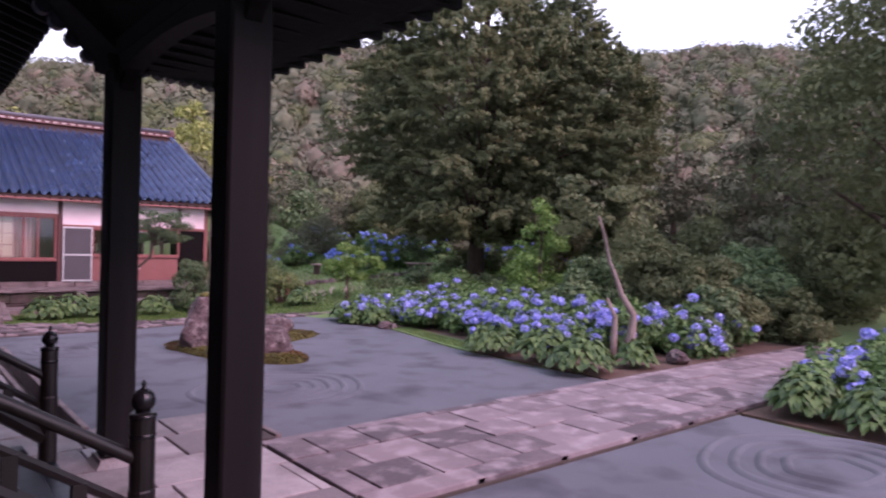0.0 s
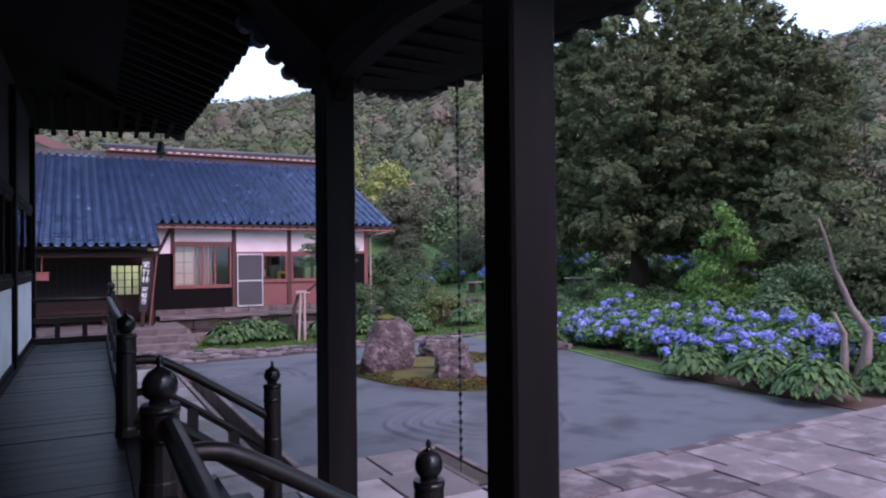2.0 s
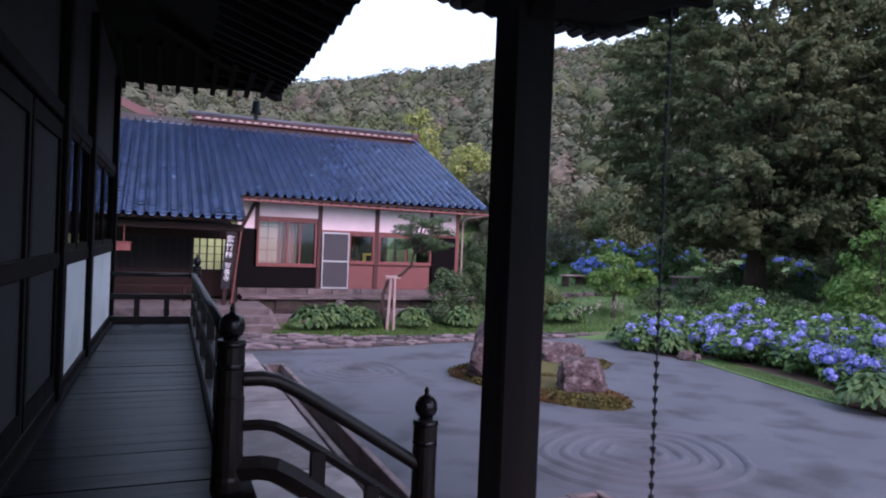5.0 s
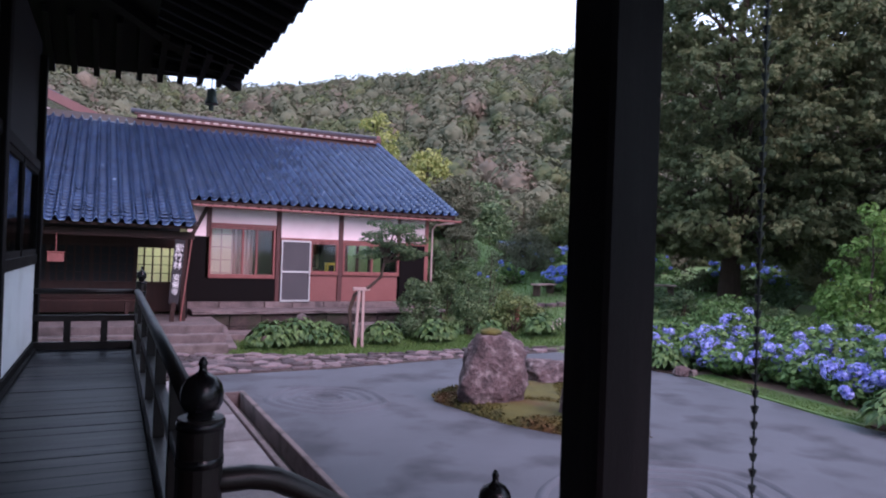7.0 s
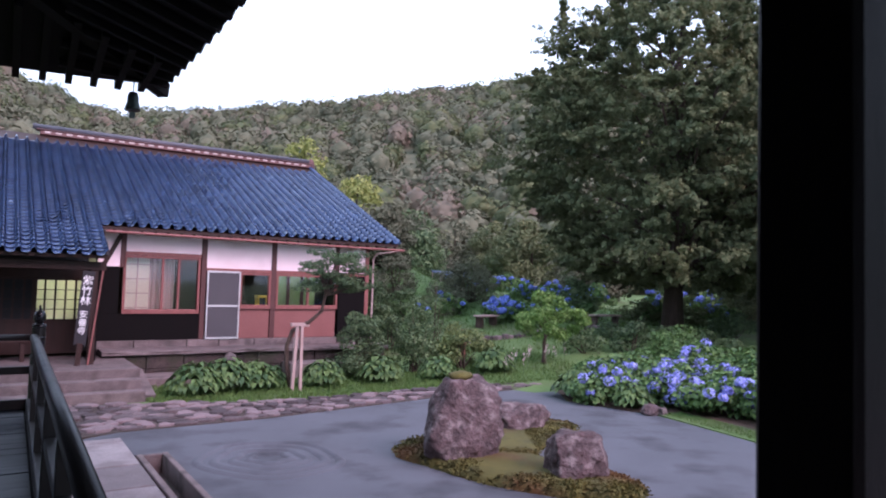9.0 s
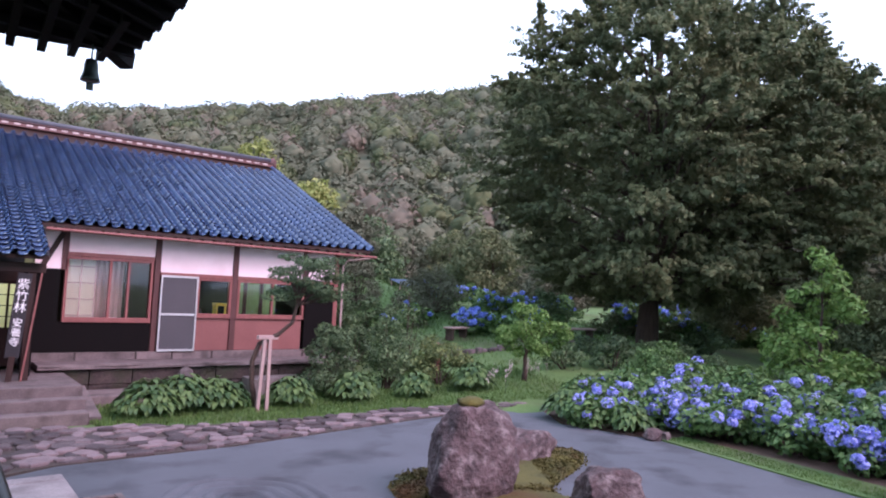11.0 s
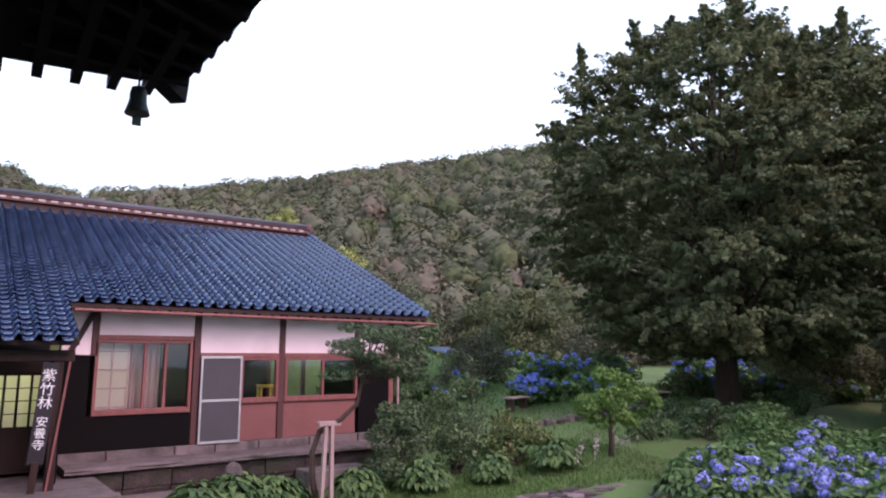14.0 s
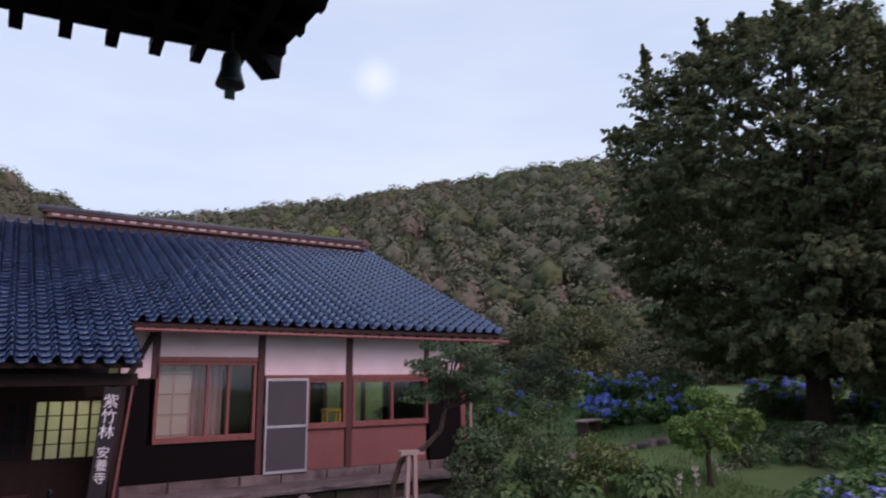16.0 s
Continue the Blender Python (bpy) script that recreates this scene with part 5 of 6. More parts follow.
# row of dark conifers behind
for i, (x, y, h) in enumerate(((30, 13, 9), (33, 16, 10), (32, 10.5, 8.5), (36, 13.5, 10.5), (37, 18, 10), (31, 19, 9), (40, 15, 11), (27.5, 11.0, 7))):
    blobs = crown_blobs((x, y), [(0.8, 2.1), (2.5, 2.3), (h * 0.6, 1.5), (h, 0.2)], 45, 40 + i, (0.6, 1.0))
    tree("conifer", "dense dark green conifer behind the garden", (x, y, 0.3), h, 0.2, blobs, 110, 0.36, "leaf_far", 40 + i, limb_count=8, droop=0.8, group="conifers behind the garden", aspect=0.35)
# fresh green young tree behind the hydrangeas
blobs = crown_blobs((16.5, 14.9), [(0.9, 0.95), (1.6, 1.15), (2.6, 0.8), (3.9, 0.1)], 46, 9, (0.28, 0.45))
tree("young_tree", "small fresh green tree behind the hydrangeas", (16.5, 14.9, 0.1), 3.6, 0.06, blobs, 70, 0.15, "leaf_bright", 9, limb_count=16)
# young round tree on the lawn
blobs = crown_blobs((12.85, 20.75), [(1.0, 0.55), (1.4, 0.75), (1.85, 0.6), (2.2, 0.15)], 28, 10, (0.18, 0.3))
blobs += crown_blobs((13.5, 20.4), [(1.2, 0.3), (1.5, 0.5), (1.9, 0.1)], 10, 11, (0.15, 0.26)) + crown_blobs((12.75, 20.8), [(2.0, 0.3), (2.4, 0.1)], 6, 13, (0.13, 0.22))
tree("young_tree", "small round green tree on the lawn", (12.8, 20.72, 0.3), 1.7, 0.07, blobs, 90, 0.1, "leaf_bright", 10, limb_count=14)
# garden maple with its prop in front of the house
blobs = [((6.35 + 0.78 * math.cos(a) * k, 20.45 + 0.7 * math.sin(a) * k, z), (0.3, 0.3, 0.07)) for a, k, z in [(i * 2.4, 0.35 + 0.65 * ((i * 37) % 10) / 10, 2.25 + 0.85 * ((i * 53) % 17) / 17) for i in range(28)]]
t = thing("maple_tree", "small layered green maple tied to a timber prop", "tree")
part("trunk", tube(bmesh.new(), [(5.55, 20.95, -0.03), (5.42, 20.95, 0.5), (5.4, 20.95, 0.95), (5.5, 20.9, 1.3), (5.8, 20.7, 1.5), (6.05, 20.6, 1.75), (6.1, 20.5, 2.2), (6.3, 20.45, 2.9)], [0.06, 0.055, 0.05, 0.05, 0.045, 0.04, 0.03, 0.012], 8), "bark", t, smooth=True)
bm = bmesh.new()
for b in blobs[::2]:
    tube(bm, [(6.1, 20.5, 2.1), ((6.1 + b[0][0]) / 2, (20.5 + b[0][1]) / 2, b[0][2] - 0.1), b[0]], [0.02, 0.014, 0.006], 5)
part("branchwork", bm, "bark", t)["kind"] = "stuff"
part("crown", cluster_leaves("crown", blobs, 230, 0.07, "leaf_dark", 12, 0.3, 0.9, 0.4), "leaf_dark", t)
prop = thing("tree_prop", "pale timber prop with two legs and a crossbar", "tree prop", at=(5.6, 20.75, 0))
part("leg", beam_between(bmesh.new(), (-0.12, 0.0, -0.02), (-0.05, 0, 1.42), 0.062, 0.062), "pale_wood", prop)
part("leg", beam_between(bmesh.new(), (0.06, -0.02, -0.02), (0.05, -0.02, 1.42), 0.062, 0.062), "pale_wood", prop)
part("crossbar", boxed(-0.2, -0.05, 1.4, 0.22, 0.05, 1.48, 0.01), "pale_wood", prop, "pale crossbar")

# leaning pale trunk in the bed
t = thing("leaning_tree", "crooked pale-barked tree leaning out of the flower bed", "tree")
part("trunk", tube(bmesh.new(), [(12.5, 8.8, 0), (12.66, 8.72, 0.5), (12.68, 8.7, 0.95), (12.46, 8.88, 1.4), (12.4, 8.98, 1.75), (12.26, 9.06, 2.1), (12.2, 9.18, 2.7), (12.08, 9.25, 3.1)], [0.13, 0.1, 0.08, 0.06, 0.05, 0.042, 0.032, 0.02], 10), "pale_bark", t, smooth=True)
part("side_stem", tube(bmesh.new(), [(12.25, 8.9, 0), (12.3, 8.92, 0.5), (12.36, 8.95, 0.9), (12.2, 9.05, 1.3)], [0.08, 0.07, 0.05, 0.03], 8), "pale_bark", t, smooth=True)
blobs = [((12.3 + 0.9 * math.cos(i * 2.4), 9.2 + 0.8 * math.sin(i * 2.4), 2.7 + 0.12 * i), (0.35, 0.35, 0.16)) for i in range(10)]
part("crown", cluster_leaves("crown", blobs, 110, 0.12, "leaf_big", 14, 0.5), "leaf_big", t)
# yellow-green trees on the slope
for i, (x, y, h, r) in enumerate(((21.8, 51.1, 10.4, 1.9), (20.6, 53.0, 8.5, 1.8), (19.2, 55.0, 13.2, 2.2))):
    blobs = crown_blobs((x, y), [(3, r * 0.6), (5.5, r), (h * 0.8, r * 0.8), (h, 0.3)], 46, 60 + i, (0.7, 1.1))
    tree("yellow_tree", "yellow-green leafy tree behind the house", (x, y, 0.3), h, 0.2, blobs, 130, 0.32, "leaf_yellow", 60 + i, limb_count=12, group="yellow-green trees")


def shrub(x, y, r, h, mat, seed, label, size=0.09, per=90, z0=0.0):
    blobs = crown_blobs((x, y), [(z0 + 0.1, r * 0.8), (z0 + h * 0.45, r), (z0 + h, r * 0.3)], max(10, int(30 * r * h)), seed, (0.2 * max(1, r), 0.36 * max(1, r)), 0.2)
    t = thing("shrub", label, "shrub", "garden shrubs")
    rg = random.Random(seed)
    bm = bmesh.new()
    for b in blobs[::3]:
        tube(bm, [(x + rg.uniform(-0.1, 0.1), y + rg.uniform(-0.1, 0.1), z0 - 0.1), ((x + b[0][0]) / 2, (y + b[0][1]) / 2, b[0][2] * 0.5 + z0 * 0.5), b[0]], [0.025, 0.015, 0.006], 5)
    part("branchwork", bm, "bark", t)["kind"] = "stuff"
    part("foliage", cluster_leaves("foliage", blobs, per, size, mat, seed, 0.3), mat, t)
    return t


shrub(7.85, 22.15, 0.72, 1.6, "leaf_dark", 70, "dense dark green conical shrub beside the house corner", 0.075, 190)
shrub(9.6, 22.35, 0.5, 1.95, "leaf_shrub", 71, "upright open green shrub on the lawn", 0.085, 80, 0.05)
shrub(11.0, 23.6, 0.42, 2.5, "leaf_shrub", 72, "thin sparse upright shrub with reddish stems", 0.07, 45, ground_height(11.0, 23.6))
shrub(10.75, 21.8, 0.7, 1.2, "leaf_yellowish", 73, "rounded yellowish green shrub on the lawn", 0.08, 150, 0.15)
for i, (x, y, r, h, m) in enumerate(((14.6, 21.0, 0.5, 0.7, "leaf_shrub"), (15.8, 20.2, 0.6, 0.9, "leaf_dark"), (16.9, 22.0, 0.5, 0.5, "leaf_dark"), (17.6, 20.4, 0.6, 0.55, "leaf_shrub"), (16.6, 18.9, 0.7, 1.1, "leaf_hyd"), (15.3, 18.6, 0.7, 1.1, "leaf_hyd"), (21.6, 20.6, 0.8, 0.9, "leaf_dark"), (12.6, 27.0, 0.5, 0.9, "leaf_shrub"), (11.0, 27.2, 0.55, 1.3, "leaf_shrub"), (10.6, 25.6, 0.45, 1.0, "leaf_dark"), (12.4, 30.6, 0.9, 1.5, "leaf_dark"), (14.2, 31.6, 1.0, 1.8, "leaf_far"), (18.6, 26.6, 0.7, 0.9, "leaf_shrub"), (20.6, 27.4, 1.0, 1.5, "leaf_shrub"), (13.4, 29.2, 0.7, 1.3, "leaf_shrub"), (11.6, 31.0, 0.9, 1.5, "leaf_shrub"), (17.6, 31.0, 1.2, 1.9, "leaf_far"), (15.6, 30.0, 0.8, 1.7, "leaf_far"), (19.0, 20.2, 0.6, 0.5, "leaf_shrub"), (18.0, 18.6, 0.8, 0.9, "leaf_shrub"), (23.2, 23.8, 0.9, 1.0, "leaf_big"), (24.6, 22.4, 0.9, 1.1, "leaf_big"), (22.0, 25.2, 0.8, 0.9, "leaf_big"))):
    shrub(x, y, r, h, m, 110 + i, "loose leafy shrub on the lawn", 0.1, 90, ground_height(x, y))
shrub(15.0, 34.5, 1.5, 2.8, "leaf_far", 76, "grey-green shrub below the slope", 0.16, 90, ground_height(15.0, 34.5))
shrub(13.2, 39.0, 2.0, 3.6, "leaf_far", 77, "grey-green shrub below the slope", 0.18, 90, ground_height(13.2, 39.0))
shrub(29.0, 34.5, 1.8, 3.0, "leaf_far", 78, "grey-green shrub below the slope", 0.18, 90, ground_height(29.0, 34.5))
for i, (x, y, r, h) in enumerate(((15.8, 12.4, 1.2, 2.1), (17.6, 11.2, 1.4, 2.6), (16.8, 9.3, 1.2, 2.2), (19.6, 9.6, 1.5, 2.6), (19.0, 13.3, 1.4, 2.7), (21.5, 12.0, 1.6, 3.2), (15.3, 8.4, 0.9, 1.5), (22.5, 15.5, 1.6, 3.0), (18.6, 7.9, 0.9, 1.4), (25, 17.5, 1.8, 3.2), (25.0, 9.5, 1.8, 3.5), (27.5, 22.5, 2.0, 2.6))):
    shrub(x, y, r, h, "leaf_big" if i % 3 else "leaf_shrub", 80 + i, "dark green shrub behind the flower bed", 0.13, 130, ground_height(x, y))
for i, (x, y, r, h) in enumerate(((15.2, 3.4, 1.0, 1.5), (17.2, 3.6, 1.3, 1.6), (16.0, 1.2, 1.2, 1.7))):
    shrub(x, y, r, h, "leaf_shrub", 95 + i, "green shrub beside the path", 0.11, 120)


def hydrangea(x, y, r, h, heads, seed, mat="petal", label="leafy hydrangea bush with blue-violet flower heads", size=0.13, z0=0.0):
    rg = np.random.default_rng(seed)
    n = int(420 * r * r + 60)
    blobs = []
    for i in range(int(9 + 8 * r)):
        a, k = rg.uniform(0, 2 * math.pi), math.sqrt(rg.uniform(0, 1))
        blobs.append(((x + r * k * math.cos(a), y + r * k * math.sin(a), z0 + h * (0.28 + 0.5 * rg.random()) * (1.1 - 0.45 * k)), (0.3, 0.3, 0.22)))
    t = thing("hydrangea_bush", label, "hydrangea", "hydrangea bushes")
    t.location = (0, 0, 0)
    bm = bmesh.new()
    for b in blobs[::2]:
        tube(bm, [(x + 0.3 * (b[0][0] - x), y + 0.3 * (b[0][1] - y), z0 - 0.05), b[0]], [0.014, 0.008], 4)
    part("branchwork", bm, "bark", t)["kind"] = "stuff"
    part("foliage", cluster_leaves("foliage", blobs, 110, size, "leaf_hyd", seed, 0.35, 0.6, 0.62), "leaf_hyd", t)
    cs, ns = [], []
    for i in range(heads):
        b = blobs[rg.integers(len(blobs))]
        d = rg.normal(0, 1, 3)
        d[0] -= 0.6
        d[1] -= 0.35
        d[2] = abs(d[2]) * 0.7 + 0.05
        d /= np.linalg.norm(d)
        c = np.array(b[0]) + d * np.array((0.36, 0.36, 0.3))
        hr = rg.uniform(0.085, 0.14)
        q = rg.normal(0, 1, (75, 3))
        q /= np.linalg.norm(q, axis=1, keepdims=True)
        cs.append(c + q * hr * np.array((1, 1, 0.82)))
        ns.append(q * 2.2)
    if heads:
        part("blossom", leaves("blossom", np.concatenate(cs), np.concatenate(ns), 0.058 if mat == "petal" else 0.075, mat, rg, 0.9), mat, t, "round blue-violet flower heads")["kind"] = "stuff"
    return t


rg = random.Random(77)
k = 0
for row, (off, h, heads) in enumerate(((0.55, 0.95, 15), (1.5, 1.15, 13), (2.5, 1.3, 8), (3.5, 1.4, 5))):
    for i in range(9):
        y = 8.3 + i * 1.05 + rg.uniform(-0.2, 0.2)
        edge = 11.15 + 0.35 * max(0, min(1, (y - 9) / 6)) + (0.9 if y < 9.4 else 0)
        if y > 17.2 - 0.1 * row or (row == 0 and i < 2) or (row == 1 and i == 0):
            continue
        hydrangea(edge + off + rg.uniform(-0.15, 0.15), y, 0.62, h, round(heads * 1.35) + rg.randint(-2, 3), 200 + k)
        k += 1
for i, (x, y, h, heads) in enumerate(((11.0, 16.7, 0.7, 7), (11.7, 17.4, 0.95, 6), (12.5, 18.0, 1.1, 6), (13.4, 17.6, 1.2, 6), (14.2, 8.3, 0.9, 12), (15.0, 8.6, 0.9, 12), (14.0, 9.2, 1.2, 8))):
    hydrangea(x, y, 0.6, h, heads, 260 + i)
for i, (x, y, h, heads) in enumerate(((11.3, 4.15, 0.85, 9), (12.1, 4.35, 1.0, 10), (13.0, 4.3, 1.15, 9), (14.0, 4.35, 1.2, 8), (15.0, 4.2, 1.3, 6), (11.6, 3.3, 1.0, 8), (12.6, 3.4, 1.2, 7), (13.6, 3.4, 1.3, 6))):
    hydrangea(x, y, 0.6, h, heads, 280 + i)
for i, (x, y, r, h, heads) in enumerate(((16.2, 27.0, 0.5, 1.15, 26), (16.8, 26.7, 0.45, 1.05, 14), (17.7, 26.1, 0.6, 0.9, 4), (18.6, 25.5, 0.6, 0.9, 5), (15.4, 29.4, 0.6, 1.2, 9), (13.7, 28.8, 0.5, 0.7, 6), (22.5, 24.6, 0.7, 1.0, 8), (24.4, 22.9, 0.8, 1.0, 8), (26.0, 21.5, 0.8, 1.0, 8),
                                         (21.6, 31.5, 0.9, 1.3, 20), (23.2, 31.0, 0.9, 1.3, 20), (25.0, 30.5, 0.9, 1.4, 20), (27.0, 28.0, 0.95, 1.5, 22), (29.5, 27.0, 0.95, 1.5, 22), (31.5, 30.0, 0.95, 1.5, 22), (22.5, 38.5, 0.95, 1.4, 22), (24.5, 37.0, 0.95, 1.4, 22))):
    hydrangea(x, y, r, h, heads, 300 + i, "petal_far", "far hydrangea bush covered in blue flower heads", 0.17, ground_height(x, y))


def hosta(x, y, r, seed, n=150, label="clump of broad green hosta leaves"):
    """A rosette of broad arching leaves."""
    rg = np.random.default_rng(seed)
    z0 = max(0.0, ground_height(x, y))
    verts, faces = [], []
    for i in range(int(n * 2.1)):
        a = rg.uniform(0, 2 * math.pi)
        rr = r * math.sqrt(rg.uniform(0.03, 1))
        L, W = rg.uniform(0.14, 0.21), rg.uniform(0.042, 0.062)
        h = 0.44 * (r / 0.5) ** 0.5 * (1 - 0.62 * (rr / r) ** 2) * rg.uniform(0.8, 1.15)
        ca, sa = math.cos(a), math.sin(a)
        tilt = 0.1 + 0.55 * rr / r
        c = np.array((x + rr * ca, y + rr * sa * 0.9, 1.3 * h + z0))
        a2 = a + rg.uniform(-0.5, 0.5)
        d, s = np.array((math.cos(a2), math.sin(a2), 0)), np.array((-math.sin(a2), math.cos(a2), 0))
        base = len(verts)
        for t, w, z in ((0, 0.25, 0.05), (0.35, 1, 0.06 - 0.1 * tilt), (0.7, 0.82, 0.0 - 0.32 * tilt), (1.0, 0.08, -0.08 - 0.6 * tilt)):
            for e in (-1, 0, 1):
                verts.append(c + d * L * (t - 0.3) * (1 - 0.15 * tilt) + s * W * w * e + np.array((0, 0, L * z * 1.2 + (0.018 * abs(e) * w))))
        for k2 in range(3):
            for e in range(2):
                v = base + k2 * 3 + e
                faces.append((v, v + 1, v + 4, v + 3))
    t = thing("hosta", label, "hosta", "hosta clumps")
    part("foliage", sheet_mesh("foliage", verts, faces, "leaf_hosta", True), "leaf_hosta", t)
    bm = bmesh.new()
    for i in range(14):
        a = rg.uniform(0, 6.28)
        tube(bm, [(x + 0.04 * math.cos(a), y + 0.04 * math.sin(a), z0 - 0.03), (x + r * 0.5 * math.cos(a), y + r * 0.45 * math.sin(a), z0 + 0.26)], [0.008, 0.004], 4)
    part("stalk", bm, "leaf_hosta", t)["kind"] = "stuff"
    return t


for i, (x, y, r, n) in enumerate(((3.5, 21.0, 0.55, 170), (4.2, 21.3, 0.62, 190), (4.85, 21.2, 0.5, 150), (6.35, 21.1, 0.5, 150), (7.9, 21.2, 0.55, 160), (9.5, 21.0, 0.48, 140), (11.1, 20.8, 0.52, 150), (5.25, 21.35, 0.3, 60),
                                  (10.85, 17.5, 0.5, 150), (10.95, 16.0, 0.4, 110), (10.4, 10.75, 0.6, 170), (10.5, 9.3, 0.68, 200), (10.3, 8.2, 0.64, 190), (11.7, 7.95, 0.4, 90), (10.5, 4.2, 0.55, 160), (10.4, 3.2, 0.6, 170), (10.3, 2.2, 0.55, 150), (11.2, 4.5, 0.4, 110))):
    hosta(x, y, r, 400 + i, n)
for i, (x, y, r) in enumerate(((10.75, 15.35, 0.14), (10.95, 15.25, 0.1), (12.9, 7.75, 0.2), (4.9, 22.0, 0.16))):
    rock(x, y, r * 1.5, r, r * 1.5, 500 + i, 30 * i, "small reddish stone at the bed edge", 5)

# lawn tufts near the house and before the bed
rgn = np.random.default_rng(21)


def grass_patch(name, n, area, size):
    xy = np.array([area(rgn) for _ in range(n)])
    c = np.concatenate([xy, np.array([[max(0.0, ground_height(*p)) + size * 0.4] for p in xy])], 1)
    side = rgn.normal(0, 1, (n, 3))
    side[:, 2] *= 0.1
    me = leaves(name, c, side * 3, size, "grass", rgn, 0.16, -5)
    return tagged(new(name, me), "short mown grass blades", "grass", kind="stuff")


def lawn(r):
    x = r.uniform(2.5, 13.5)
    lo = np.interp(x, [2.5, 5, 8, 11.5, 13.5], [20.3, 19.6, 19.8, 19.3, 18.2])
    return x, lo + (22.4 - lo) * r.random() ** 1.2


grass_patch("lawn_grass", 16000, lawn, 0.085)
grass_patch("bed_edge_grass", 2500, lambda r: (lambda y: (np.interp(y, [9.4, 11.8, 13.5, 15.2], [10.15, 10.25, 10.55, 10.9]) + r.uniform(0, 0.6), y))(r.uniform(11.3, 15.2)), 0.06)
grass_patch("far_lawn_grass", 16000, lambda r: (r.uniform(10, 26), r.uniform(21, 36)), 0.12)
# pink-white flower spikes by the lawn
t = thing("flower_spikes", "thin pale pink flower spikes in the lawn", "flowers", kind="stuff")
bm = bmesh.new()
spikes = [(10.6 + 2.6 * rgn.random(), 19.9 + 0.9 * rgn.random()) for _ in range(18)]
for x, y in spikes:
    tube(bm, [(x, y, ground_height(x, y)), (x + 0.03, y, ground_height(x, y) + 0.5)], 0.006, 4)
part("stem", bm, "leaf_shrub", t)["kind"] = "stuff"
c = np.concatenate([np.array((x + 0.03, y, ground_height(x, y) + 0.48)) + rgn.normal(0, 1, (14, 3)) * (0.02, 0.02, 0.07) for x, y in spikes])
part("blossom", leaves("blossom", c, rgn.normal(0, 1, c.shape), 0.04, "ridge_white", rgn, 0.8), "ridge_white", t)

# low stone edging across the lawn
edge_rng = random.Random(44)
edging = thing("stone_edging", "low reddish stone edging across the lawn", "edging", kind="structure")
for i in range(26):
    x, y = 12.6 + 0.2 * i, 24.6 - 0.05 * i + edge_rng.uniform(-0.06, 0.06)
    part("edging_stone", boxed(-0.11, -0.1, -0.08, 0.11, 0.1, edge_rng.uniform(0.1, 0.18), 0.03), "flag", edging).location = (x, y, ground_height(x, y))

# garden furniture far off
for x, y, rz in ((15.1, 26.4, 20), (18.3, 23.6, -10)):
    b = thing("garden_bench", "low weathered timber garden bench on the lawn", "bench", "garden benches", at=(x, y, ground_height(x, y)), rz=rz)
    part("seat", boxed(-0.6, -0.18, 0.38, 0.6, 0.18, 0.44, 0.008), "pale_wood", b)
    for s in (-0.45, 0.45):
        part("leg", boxed(s - 0.04, -0.15, -0.02, s + 0.04, 0.15, 0.38), "bark", b)
st = thing("stone_marker", "small upright grey stone by the walkway", "stone", at=(4.75, 22.9, 0))
part("stone", lathe(bmesh.new(), [(0.22, -0.02), (0.23, 0.2), (0.2, 0.42), (0.13, 0.58), (0.04, 0.64)], 9), "concrete", st)
post = thing("gate_post", "short reddish timber post on the lawn", "post", at=(11.6, 22.9, ground_height(11.6, 22.9)))
part("shaft", boxed(-0.06, -0.06, -0.02, 0.06, 0.06, 0.8, 0.01), "red_wood", post)
sheet = thing("blue_awning", "small blue tarpaulin shelter on posts at the far lawn", "shelter", at=(24.2, 42.6, ground_height(24.2, 42.6) - 0.75))
bm = bmesh.new()
slab_quad(bm, [(-0.9, -0.6, 1.7), (0.9, -0.6, 1.7), (0.8, 0.7, 2.0), (-0.8, 0.7, 2.0)], 0.03)
part("tarpaulin", bm, "blue_sheet", sheet)
for x, y, z in ((-0.8, -0.5, 1.7), (0.8, -0.5, 1.7), (-0.7, 0.6, 1.95), (0.7, 0.6, 1.95)):
    part("pole", boxed(x - 0.03, y - 0.03, -0.05, x + 0.03, y + 0.03, z), "pale_wood", sheet)

# ---- wooded hills ----
RIDGE = [(-40, 52), (-8, 50), (-2, 48), (2, 43), (5, 39.5), (8, 38.5), (12, 40), (18, 44), (25, 47), (32, 51.5), (38, 53), (43, 56.5), (47, 55.5), (53, 52), (58, 50), (61, 49.5), (65, 50.5), (69, 47.5), (80, 46), (130, 40)]


def hill_height(az, r):
    top = float(np.interp(az, [a for a, _ in RIDGE], [e for _, e in RIDGE])) - 0.8
    s = max(0.0, min(1.0, (r - 58) / 120))
    h = top * (s ** 0.9 if s < 1 else 1)
    if r > 178:
        h -= (r - 178) * 0.25
    return h + 3.0 * noise.noise(Vector((az * 0.12, r * 0.03, 1))) * s * (1 - s) * 4 + 0.3


